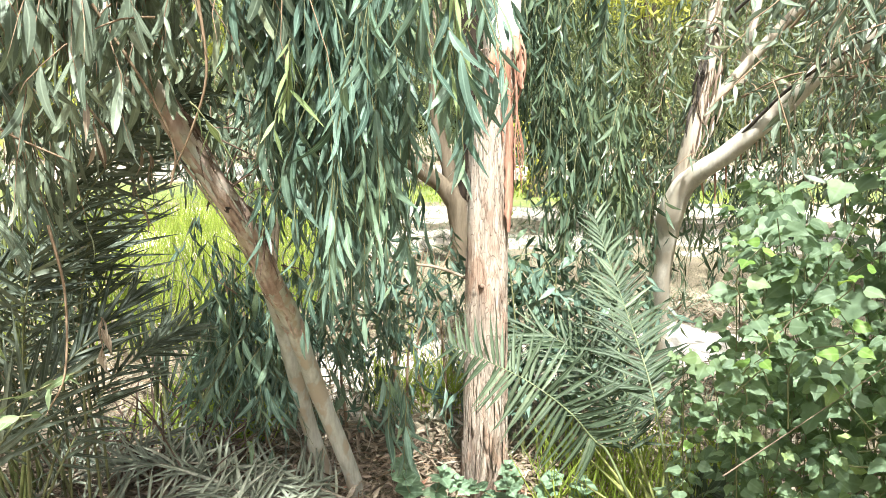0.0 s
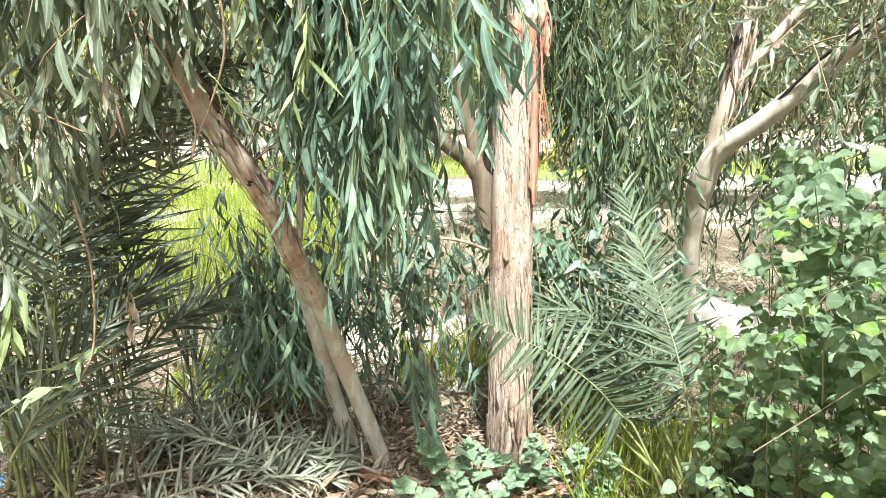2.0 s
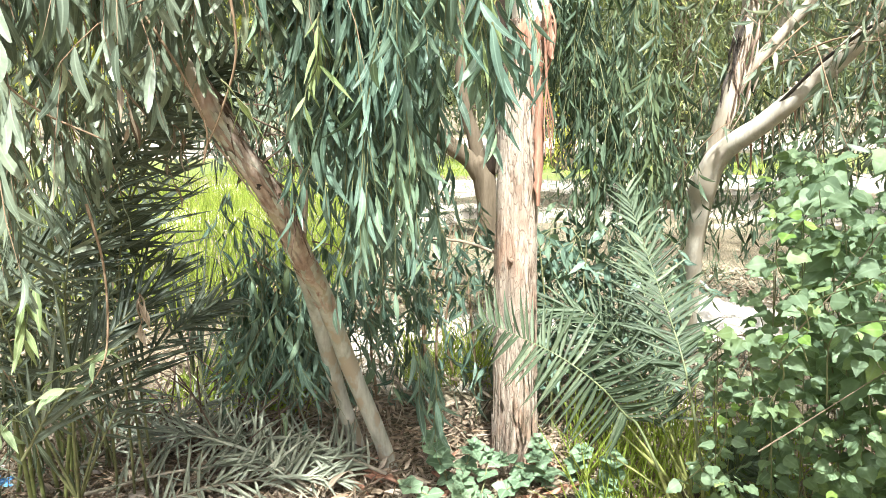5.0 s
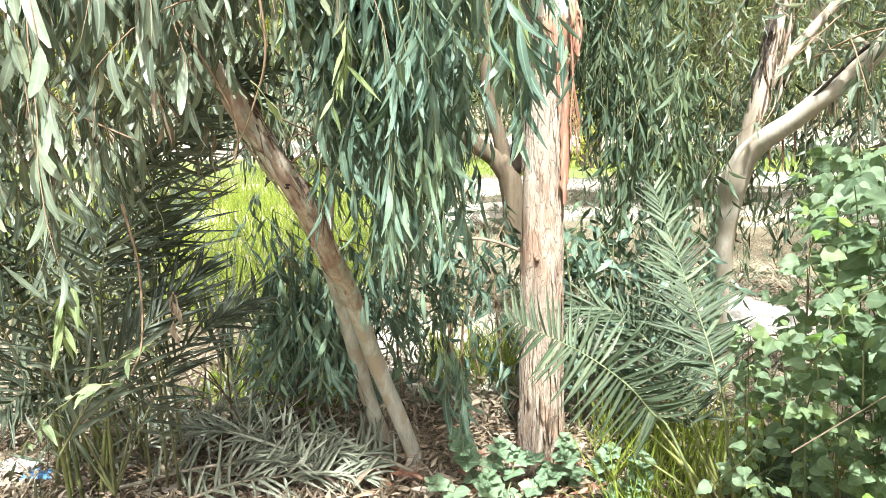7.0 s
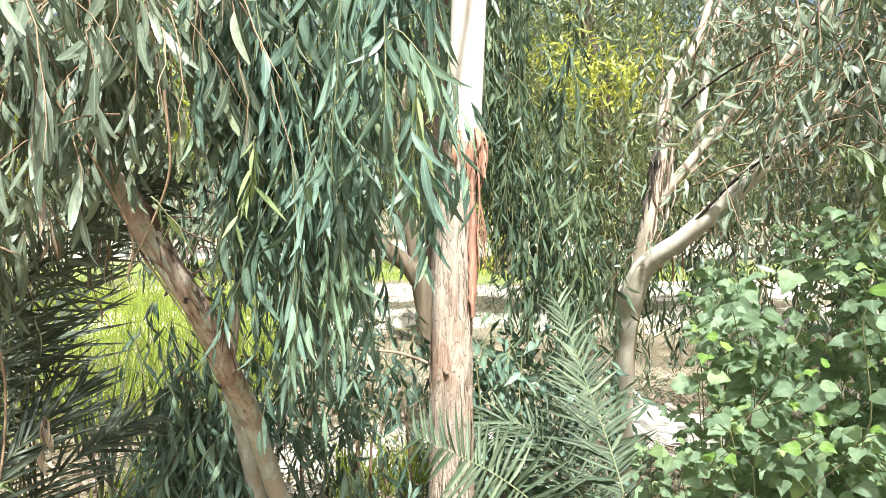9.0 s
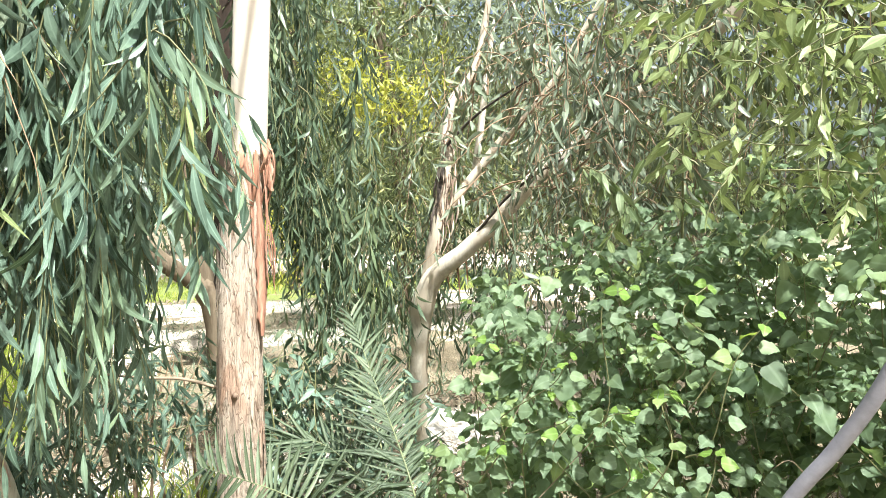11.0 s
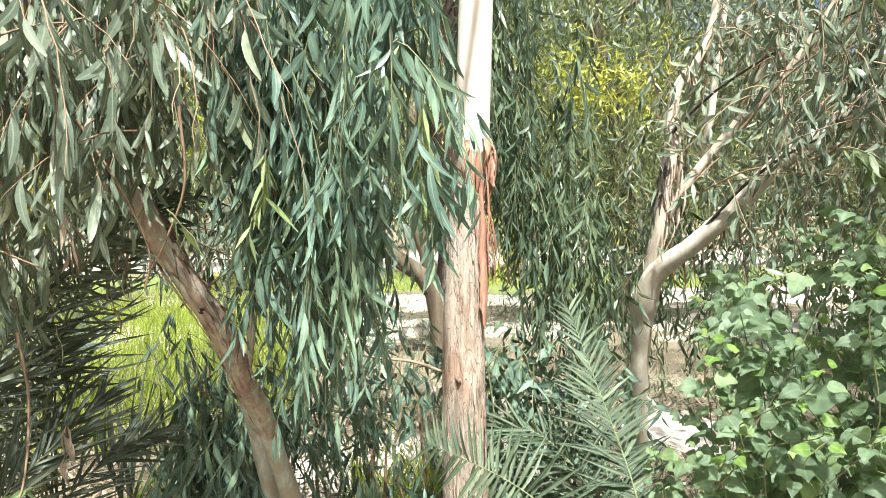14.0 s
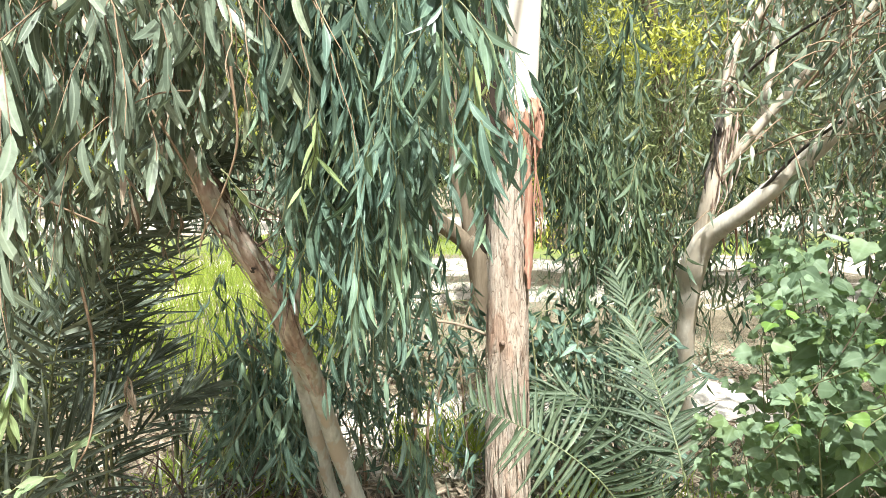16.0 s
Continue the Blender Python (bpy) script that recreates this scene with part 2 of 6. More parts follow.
M = {
    # gum leaf again, darkened to stand for the curtain's shade
    "deep": leaf_material("shaded_gum_leaf", (0.022, 0.038, 0.024), (0.090, 0.132, 0.084), (0.22, 0.28, 0.14), (0.22, 0.30, 0.05), gloss=0.36),
    "gum": leaf_material("gum_leaf", (0.040, 0.072, 0.052), (0.132, 0.198, 0.150), (0.25, 0.33, 0.19), (0.20, 0.30, 0.05), gloss=0.36),
    "gum_single": leaf_material("gum_leaf_single", (0.060, 0.102, 0.078), (0.162, 0.240, 0.185), (0.28, 0.38, 0.21), (0.20, 0.30, 0.05), gloss=0.36, single=True),
    "olive": leaf_material("olive_gum_leaf", (0.050, 0.072, 0.048), (0.190, 0.235, 0.168), (0.33, 0.36, 0.22), (0.24, 0.28, 0.06), gloss=0.36),
    "olive_single": leaf_material("olive_gum_leaf_single", (0.08, 0.106, 0.075), (0.205, 0.250, 0.180), (0.34, 0.37, 0.23), (0.24, 0.28, 0.06), gloss=0.36, single=True),
    "far": leaf_material("far_leaf", (0.034, 0.050, 0.024), (0.155, 0.192, 0.090), (0.50, 0.49, 0.17), (0.28, 0.34, 0.10), amount=0.3),
    # full sunlight on leaves, put into a bright yellow colour
    "yellow": leaf_material("sunlight_tinted_leaf", (0.20, 0.23, 0.04), (0.43, 0.45, 0.08), (0.62, 0.58, 0.15), (0.5, 0.5, 0.05), amount=0.4),
    "sapling": leaf_material("sapling_leaf", (0.14, 0.195, 0.08), (0.30, 0.375, 0.175), (0.43, 0.48, 0.22), (0.36, 0.42, 0.08), amount=0.35),
    "pale": leaf_material("pale_shoot_leaf", (0.13, 0.19, 0.09), (0.24, 0.31, 0.17), (0.36, 0.42, 0.25), (0.4, 0.45, 0.1), amount=0.25),
    "bush": leaf_material("bush_leaf", (0.078, 0.122, 0.072), (0.196, 0.278, 0.162), (0.32, 0.42, 0.14), (0.30, 0.44, 0.06), gloss=0.55, rib_part=0.25, amount=0.40),
    "bush_single": leaf_material("bush_leaf_single", (0.085, 0.130, 0.080), (0.188, 0.264, 0.158), (0.28, 0.38, 0.13), (0.26, 0.40, 0.06), gloss=0.55, rib_part=0.25, amount=0.40, single=True),
    "bush_young": leaf_material("bush_young_leaf", (0.12, 0.22, 0.05), (0.18, 0.30, 0.07), (0.24, 0.36, 0.09), (0.45, 0.55, 0.05), amount=0.4, single=True),
    "herb": leaf_material("herb_leaf", (0.10, 0.16, 0.095), (0.175, 0.260, 0.160), (0.26, 0.345, 0.21), (0.3, 0.4, 0.12), gloss=0.6, amount=0.22, single=True),
    "palm": leaf_material("palm_leaflet", (0.022, 0.036, 0.020), (0.078, 0.110, 0.064), (0.23, 0.28, 0.18), (0.25, 0.32, 0.08), gloss=0.55, amount=0.22, single=True),
    "palm_dark": leaf_material("palm_leaflet_dull", (0.030, 0.042, 0.028), (0.098, 0.120, 0.086), (0.23, 0.26, 0.19), (0.18, 0.22, 0.06), gloss=0.5, amount=0.2, single=True),
    "palm_dry": leaf_material("palm_leaflet_dry", (0.11, 0.125, 0.09), (0.265, 0.29, 0.22), (0.48, 0.49, 0.39), (0.3, 0.26, 0.15), gloss=0.65, amount=0.15, single=True),
    "grass": leaf_material("grass_blade", (0.13, 0.19, 0.03), (0.29, 0.37, 0.06), (0.48, 0.49, 0.14), (0.45, 0.52, 0.06), gloss=0.6, amount=0.45),
    "dead": leaf_material("dead_leaf", (0.13, 0.095, 0.068), (0.325, 0.265, 0.192), (0.62, 0.56, 0.46), (0.35, 0.22, 0.1), gloss=0.75, amount=0.12),
    "stringy": flaky_bark_material("stringy_bark"),
    "white": bark_material("smooth_white_bark", ((0.3, (0.66, 0.57, 0.46)), (0.55, (0.78, 0.72, 0.63)), (0.8, (0.82, 0.78, 0.71))), (5, 5, 1.2), 30.0, 0.6, 0.1, (0.70, 0.62, 0.52), 7.0),
    "strip": bark_material("peeling_red_bark", ((0.3, (0.20, 0.095, 0.062)), (0.5, (0.36, 0.195, 0.13)), (0.72, (0.52, 0.34, 0.245))), (18, 18, 1.0), 50.0, 0.8, 0.5),
    "cream": bark_material("smooth_cream_bark", ((0.3, (0.42, 0.38, 0.30)), (0.5, (0.62, 0.575, 0.485)), (0.75, (0.74, 0.70, 0.61))), (14, 14, 5.0), 60.0, 0.75, 0.3, (0.55, 0.485, 0.39), 14.0),
    "slab": bark_material("red_bark_slab", ((0.3, (0.19, 0.085, 0.058)), (0.5, (0.37, 0.205, 0.145)), (0.72, (0.52, 0.34, 0.25))), (40, 40, 5.0), 90.0, 0.85, 0.7),
    "smooth": bark_material("smooth_grey_bark", ((0.3, (0.36, 0.365, 0.295)), (0.5, (0.52, 0.525, 0.45)), (0.75, (0.67, 0.675, 0.60))), (14, 14, 5.0), 60.0, 0.75, 0.3, (0.42, 0.36, 0.27), 16.0),
    "shred": bark_material("brown_bark_shred", ((0.3, (0.085, 0.055, 0.042)), (0.5, (0.17, 0.12, 0.09)), (0.75, (0.28, 0.21, 0.16))), (18, 18, 1.0), 50.0, 0.85, 0.5),
    "rust": bark_material("rusty_bark", ((0.3, (0.26, 0.17, 0.13)), (0.5, (0.42, 0.315, 0.255)), (0.75, (0.55, 0.46, 0.39))), (12, 12, 5.0), 60.0, 0.8, 0.4, (0.53, 0.46, 0.38), 16.0),
    "tan": bark_material("tan_limb_bark", ((0.3, (0.30, 0.255, 0.195)), (0.5, (0.44, 0.39, 0.31)), (0.75, (0.56, 0.515, 0.425))), (8, 8, 1.6), 45.0, 0.75, 0.3, (0.47, 0.38, 0.29), 7.0),
    "burnt": plain_material("black_bark", (0.018, 0.015, 0.012), (0.10, 0.08, 0.065), 60.0, 0.9, 0.6),
    "far_bark": bark_material("brown_bark", ((0.3, (0.06, 0.048, 0.032)), (0.5, (0.125, 0.10, 0.07)), (0.75, (0.20, 0.165, 0.12))), (6, 6, 1.0), 22.0, 0.9, 0.6),
    "twig": plain_material("twig", (0.13, 0.085, 0.05), (0.30, 0.21, 0.13), 30.0, 0.8, 0.2, 0.6),
    "dry_stick": plain_material("dry_stick", (0.17, 0.13, 0.09), (0.30, 0.24, 0.17), 40.0, 0.8, 0.3),
    "dead_brown": plain_material("dead_brown_wood", (0.055, 0.035, 0.026), (0.15, 0.10, 0.075), 40.0, 0.85, 0.3),
    # brown bark darkened almost to black to imitate deep shade
    "shaded_bark": bark_material("shaded_brown_bark", ((0.3, (0.012, 0.009, 0.007)), (0.5, (0.028, 0.020, 0.015)), (0.75, (0.06, 0.043, 0.032))), (6, 6, 1.0), 22.0, 0.95, 0.6),
    "green_twig": plain_material("green_twig", (0.10, 0.115, 0.05), (0.21, 0.21, 0.10), 30.0, 0.6, 0.2, 0.6),
    "rachis": plain_material("palm_rib", (0.08, 0.10, 0.045), (0.17, 0.20, 0.095), 25.0, 0.5, 0.2),
    "rachis_yellow": plain_material("yellow_palm_stalk", (0.15, 0.17, 0.05), (0.30, 0.31, 0.11), 25.0, 0.5, 0.2),
    "rachis_dull": plain_material("dull_palm_rib", (0.07, 0.078, 0.03), (0.16, 0.165, 0.07), 25.0, 0.6, 0.2),
    "cane": plain_material("yellow_green_cane", (0.09, 0.11, 0.035), (0.20, 0.225, 0.08), 25.0, 0.45, 0.2),
    "rachis_dry": plain_material("dry_palm_rib", (0.22, 0.19, 0.14), (0.40, 0.36, 0.28), 25.0, 0.7, 0.2),
    "pipe": plain_material("grey_pipe", (0.20, 0.20, 0.235), (0.27, 0.27, 0.31), 60.0, 0.5, 0.15),
    "plastic_white": plain_material("white_plastic", (0.60, 0.58, 0.56), (0.78, 0.74, 0.72), 30.0, 0.35, 0.3),
    "plastic_blue": plain_material("blue_plastic", (0.08, 0.22, 0.42), (0.16, 0.36, 0.60), 40.0, 0.3, 0.3),
    "stone": plain_material("pale_stone", (0.36, 0.31, 0.26), (0.56, 0.50, 0.43), 25.0, 0.9, 0.6),
    "ground": ground_material(),
}


# ---- building helpers ----
def unit(v):
    v = np.asarray(v, float)
    return v / np.maximum(np.linalg.norm(v, axis=-1, keepdims=True), 1e-9)


def quad_mesh(name, verts, faces, mat, uv=None, smooth=True):
    """A mesh of quads from arrays."""
    me = bpy.data.meshes.new(name)
    verts, faces = np.asarray(verts, np.float32), np.asarray(faces, np.int32)
    me.vertices.add(len(verts))
    me.vertices.foreach_set("co", verts.ravel())
    me.loops.add(faces.size)
    me.loops.foreach_set("vertex_index", faces.ravel())
    me.polygons.add(len(faces))
    me.polygons.foreach_set("loop_start", np.arange(0, faces.size, 4, dtype=np.int32))
    me.polygons.foreach_set("use_smooth", np.full(len(faces), smooth))
    if uv is not None:
        layer = me.uv_layers.new(name="UVMap")
        layer.data.foreach_set("uv", np.asarray(uv, np.float32)[faces.ravel()].ravel())
    me.update(calc_edges=True)
    me.materials.append(mat)
    return me


def join(pieces):
    """One set of arrays out of several (verts, faces, uv)."""
    verts, faces, uvs, n = [], [], [], 0
    for v, f, uv in pieces:
        verts.append(v), faces.append(np.asarray(f) + n), uvs.append(uv)
        n += len(v)
    return np.concatenate(verts), np.concatenate(faces), np.concatenate(uvs)


def thing(name, at, label, category, group="", kind=""):
    ob = new(name)
    ob.location, ob.empty_display_size = at, 0.1
    return tagged(ob, label, category, group, kind)


def part(name, mesh, parent, label="", kind=""):
    """A mesh in world coordinates, as a part of a thing (an Empty) or of one of its parts."""
    ob = new(name, mesh)
    ob.parent = parent
    if parent.type == "EMPTY":
        ob.matrix_parent_inverse = Matrix.Translation(-parent.location)
    return tagged(ob, label, kind=kind)


def arrays(name, pieces, mat, parent, label="", kind="", smooth=True):
    v, f, uv = join(pieces)
    return part(name, quad_mesh(name, v, f, mat, uv, smooth), parent, label, kind)


def curve_through(points, n):
    """A smooth line (Catmull-Rom) through a few points."""
    p = np.asarray(points, float)
    p = np.concatenate([[2 * p[0] - p[1]], p, [2 * p[-1] - p[-2]]])
    out = []
    for s in np.linspace(0, len(p) - 3 - 1e-6, n):
        k, u = int(s), s - int(s)
        a, b, c, d = p[k : k + 4]
        out.append(0.5 * (2 * b + (c - a) * u + (2 * a - 5 * b + 4 * c - d) * u**2 + (3 * b - a - 3 * c + d) * u**3))
    return np.array(out)


def tube(path, radii, sides=8, lumps=0.0, grain=(9, 9, 2), close=True):
    """A round stem along a path, with lumps as a share of its radius."""
    path = np.asarray(path, float)
    n = len(path)
    radii = np.interp(np.linspace(0, 1, n), np.linspace(0, 1, len(np.atleast_1d(radii))), np.atleast_1d(radii))
    along = unit(np.gradient(path, axis=0))
    ref = np.array([1.0, 0.02, 0.03]) if abs(along[n // 2][0]) < 0.8 else np.array([0.02, 1.0, 0.03])
    a = unit(np.cross(along, ref))
    b = np.cross(along, a)
    turn = np.arange(sides) * 2 * np.pi / sides
    ring = a[:, None] * np.cos(turn)[None, :, None] + b[:, None] * np.sin(turn)[None, :, None]
    r = np.repeat(radii[:, None], sides, 1)
    if lumps:
        for i in range(n):
            for j in range(sides):
                q = path[i] + ring[i, j] * radii[i]
                r[i, j] *= 1 + lumps * noise.fractal(Vector((q[0] * grain[0], q[1] * grain[1], q[2] * grain[2])), 1.0, 2.0, 4)
    verts = path[:, None] + ring * r[..., None]
    if close:
        verts[0] = path[0] + ring[0] * r[0][:, None] * 1.0
        verts[-1] = path[-1] + ring[-1] * r[-1][:, None] * 0.15
    i, j = np.meshgrid(np.arange(n - 1), np.arange(sides), indexing="ij")
    k = (j + 1) % sides
    faces = np.stack([i * sides + j, i * sides + k, (i + 1) * sides + k, (i + 1) * sides + j], -1).reshape(-1, 4)
    length = np.r_[0, np.cumsum(np.linalg.norm(np.diff(path, axis=0), axis=1))]
    uv = np.stack([np.tile(np.arange(sides) / sides, (n, 1)), np.tile(length[:, None], (1, sides))], -1).reshape(-1, 2)
    return verts.reshape(-1, 3), faces, uv


def blade(widths, sickle=0.0, bend=0.0, fold=0.12, waves=0.0):
    """A leaf of length 1 along +y and half width 1 along x at its widest, base at the origin: three columns of points."""
    k = len(widths)
    s = np.linspace(0, 1, k)
    w = np.array(widths, float)
    mid_x, mid_z = sickle * s**2, -bend * s**2
    verts, uv = [], []
    for i in range(k):
        for side in (-1, 0, 1):
            verts.append((mid_x[i] + side * w[i], s[i], mid_z[i] + abs(side) * fold * w[i] + waves * side * math.sin(9 * s[i] + side)))
            uv.append((0.5 + 0.5 * side, s[i]))
    faces = []
    for i in range(k - 1):
        for c in (0, 1):
            faces.append((i * 3 + c, i * 3 + c + 1, i * 3 + c + 4, i * 3 + c + 3))
    return np.array(verts), np.array(faces), np.array(uv)


def frames(along, face):
    """Axes of leaves from the way they point and the way their upper side looks."""
    y = unit(along)
    x = unit(np.cross(y, face))
    return x, y, np.cross(x, y)


def spread_leaves(shapes, at, along, face, length, width, choice):
    """Many leaves as one set of arrays."""
    x, y, z = frames(along, face)
    pieces = []
    for c, (v, f, uv) in enumerate(shapes):
        pick = np.where(choice == c)[0]
        if not len(pick):
            continue
        w, l = width[pick][:, None, None], length[pick][:, None, None]
        verts = at[pick][:, None] + x[pick][:, None] * (v[None, :, :1] * w) + y[pick][:, None] * (v[None, :, 1:2] * l) + z[pick][:, None] * (v[None, :, 2:] * w)
        faces = (f[None] + (np.arange(len(pick)) * len(v))[:, None, None]).reshape(-1, 4)
        pieces.append((verts.reshape(-1, 3), faces, np.tile(uv, (len(pick), 1))))
    return pieces


def single_leaves(name, meshes, at, along, face, length, width, choice, parent, label=""):
    """Leaves as objects of their own that share a few meshes."""
    x, y, z = frames(along, face)
    for i in range(len(at)):
        ob = new(name, meshes[choice[i]])
        m = Matrix.Identity(4)
        for r in range(3):
            m[r][0], m[r][1], m[r][2], m[r][3] = x[i][r] * width[i], y[i][r] * length[i], z[i][r] * width[i], at[i][r]
        ob.parent = parent
        if parent.type == "EMPTY":
            ob.matrix_parent_inverse = Matrix.Translation(-parent.location)
        ob.matrix_basis = m
        if label:
            ob["label"] = label


GUM_SHAPES = [blade([0.10, 0.62, 0.97, 1.0, 0.78, 0.45, 0.06], s, b, 0.18) for s, b in ((2.0, 2.0), (-3.2, 1.5), (4.8, 3.0), (-1.0, 4.5), (3.4, -2.0), (-5.5, 2.5))]
BLUNT_SHAPES = [blade([0.14, 0.66, 0.96, 1.0, 0.94, 0.74, 0.22], s, b, 0.14) for s, b in ((1.5, 1.5), (-2.4, 1.2), (3.6, 2.2), (-1.0, 3.5), (2.6, -1.6), (-4.2, 2.0))]
FAR_SHAPES = [blade([0.1, 1.0, 0.08], s, 0.4, 0.2) for s in (1.2, -1.5)]
def toothed(outline, rows, depth):
    w = np.interp(np.linspace(0, 1, rows), np.linspace(0, 1, len(outline)), outline)
    return w * (1 + depth * np.where(np.arange(rows) % 2, 1, -1) * np.r_[0, np.ones(rows - 2), 0])


HEART_SHAPES = [blade(toothed(o, 14, 0.045), s, b, f, w) for o, s, b, f, w in (([0.50, 0.98, 1.02, 0.92, 0.74, 0.50, 0.24, 0.03], 0.10, 0.45, 0.05, 0.12), ([0.46, 0.92, 1.0, 0.94, 0.78, 0.54, 0.26, 0.04], -0.15, 0.2, 0.03, 0.16), ([0.55, 1.0, 0.97, 0.84, 0.76, 0.52, 0.26, 0.04], 0.05, 0.8, 0.07, 0.10), ([0.45, 0.98, 1.05, 0.85, 0.90, 0.60, 0.38, 0.05], -0.3, 1.0, -0.1, 0.14), ([0.40, 0.85, 1.10, 0.80, 0.92, 0.58, 0.62, 0.30, 0.05], 0.2, 0.6, 0.08, 0.16))]
OVAL_SHAPES = [blade([0.15, 0.75, 1.0, 1.02, 0.86, 0.55, 0.12], s, b, 0.06, 0.05) for s, b in ((0.1, 0.3), (-0.1, 0.7))]
LANCE_SHAPES = [blade([0.10, 0.70, 1.0, 0.80, 0.42, 0.05], s, b, 0.16) for s, b in ((0.3, 0.5), (-0.4, 0.9), (0.1, 0.1))]
DEAD_SHAPES = [blade([0.10, 0.70, 1.0, 0.85, 0.45, 0.06], s, b, 0.6, 0.25) for s, b in ((2.0, 2.0), (-1.5, -2.5), (0.5, 3.0))]
LEAFLET = [blade([0.55, 1.0, 0.95, 0.7, 0.4, 0.04], s, b, 0.5) for s, b in ((1.0, 4.0), (-2.0, 8.0), (0.8, 1.0))]


class Foliage:
    """Sprays gathered for one plant: leaves and twigs."""

    def __init__(self):
        self.leaves, self.twigs = [], []

    def spray(self, top, way, droop, gap=0.034, length=0.13, width=0.0115, open_=0.55, hang=0.9, bare=0.08, thick=0.0024, tip=True, loose=0.16):
        """A twig that leaves its top along `way` (metres), sinks by `droop` at its end, and carries leaves all along."""
        top, way = np.asarray(top, float), np.asarray(way, float)
        s = np.linspace(0, 1, 9)[:, None]
        wob = np.cumsum(rng.normal(0, 0.009, (9, 3)), axis=0) * s
        path = top + way * s + np.array([0, 0, -droop]) * s**1.6 + wob
        total = np.linalg.norm(np.diff(path, axis=0), axis=1).sum()
        self.twigs.append(tube(path, [thick, thick * 0.4], 4))
        n = max(4, int(total * (1 - bare) / gap))
        at_s = np.linspace(bare, 1, n) + rng.normal(0, 0.3 / n, n)
        at_s = at_s.clip(0, 1)
        at = np.stack([np.interp(at_s, s[:, 0], path[:, c]) for c in range(3)], -1)
        tang = unit(np.stack([np.interp(at_s, s[:, 0], np.gradient(path[:, c])) for c in range(3)], -1))
        az = np.arange(n) * 2.4 + rng.uniform(0, 6.28) + rng.normal(0, 0.5, n)
        out = np.stack([np.cos(az), np.sin(az), 0 * az], -1)
        along = unit(tang * 0.45 + out * (open_ * rng.uniform(0.2, 1.5, n))[:, None] + np.array([0, 0, -hang]) + rng.normal(0, loose, (n, 3)))
        face = np.stack([np.cos(az + rng.normal(0, 1.0, n)), np.sin(az + rng.normal(0, 1.0, n)), rng.normal(0.35, 0.4, n)], -1)
        size = rng.uniform(0.6, 1.2, n)
        if tip:
            size *= np.interp(at_s, [0, 0.75, 1], [1, 1, 0.6])
        self.leaves.append((at, along, face, length * size, width * size * rng.uniform(0.8, 1.2, n)))

    def clumps(self, n, centre, radii, per, spread, length, width, hang=0.8, hollow=0.0):
        """Clumps of leaves in an ellipsoid."""
        d = unit(rng.normal(0, 1, (n, 3))) * (rng.uniform(hollow, 1, (n, 1)) ** 0.5)
        mid = np.asarray(centre) + d * np.asarray(radii)
        at = np.repeat(mid, per, 0) + rng.normal(0, 1, (n * per, 3)) * np.asarray(spread)
        along = unit(rng.normal(0, 0.7, (n * per, 3)) + np.array([0, 0, -hang]))
        self.leaves.append((at, along, rng.normal(0, 1, (n * per, 3)), length * rng.uniform(0.7, 1.2, n * per), width * rng.uniform(0.7, 1.2, n * per)))

    def build(self, parent, shapes, mat, mat_single=None, singles=0, near=None, twig_mat="twig", crown="crown", leaf="leaf", clear=None):
        """Crown and twigs under a plant. The leaves nearest to the path's side (by their place in the plan) become parts of their own."""
        at, along, face, length, width = (np.concatenate(c) for c in zip(*self.leaves))
        choice = rng.integers(0, len(shapes), len(at))
        alone = np.zeros(len(at), bool)
        if singles:
            alone[np.argsort(np.linalg.norm(at - np.asarray(near), axis=1))[:singles]] = True
        rest = ~alone
        if clear:
            # no leaves over the open corner of the plan beyond x and before y
            rest &= (at[:, 0] < clear[0]) | (at[:, 1] > clear[1])
        ob = arrays(crown, spread_leaves(shapes, at[rest], along[rest], face[rest], length[rest], width[rest], choice[rest]), M[mat], parent, kind="stuff")
        if self.twigs:
            arrays("branchwork", self.twigs, M[twig_mat], parent, kind="stuff")
        if singles:
            meshes = [quad_mesh(leaf, v, f, M[mat_single], uv) for v, f, uv in shapes]
            single_leaves(leaf, meshes, at[alone], along[alone], face[alone], length[alone], width[alone], choice[alone], ob)
        return ob


def stem(name, points, radii, mat, parent, n=30, sides=14, lumps=0.12, grain=(9, 9, 2), label="", close=True):
    return arrays(name, [tube(curve_through(points, n), radii, sides, lumps, grain, close)], M[mat], parent, label)


# ---- ground ----
def build_ground():
    u = np.linspace(-1, 1, 221)
    xs = np.sinh(u * 6.0) / math.sinh(6.0) * 600
    ys = np.sinh(u * 6.0) / math.sinh(6.0) * 600 + 3.0
    gx, gy = np.meshgrid(xs, ys, indexing="ij")
    z = np.zeros_like(gx)
    for i in range(len(xs)):
        for j in range(len(ys)):
            if abs(gx[i, j]) < 12 and abs(gy[i, j] - 3) < 14:
                z[i, j] = 0.05 * noise.fractal(Vector((gx[i, j] * 1.3, gy[i, j] * 1.3, 0)), 1.0, 2.0, 4) - 0.01
    n = len(xs)
    i, j = np.meshgrid(np.arange(n - 1), np.arange(n - 1), indexing="ij")
    faces = np.stack([i * n + j, (i + 1) * n + j, (i + 1) * n + j + 1, i * n + j + 1], -1).reshape(-1, 4)
    verts = np.stack([gx, gy, z], -1).reshape(-1, 3)
    ob = new("ground", quad_mesh("ground", verts, faces, M["ground"], verts[:, :2]))
    tagged(ob, "pale dry soil strewn with leaf litter, grassy farther off", "ground", kind="structure")


build_ground()


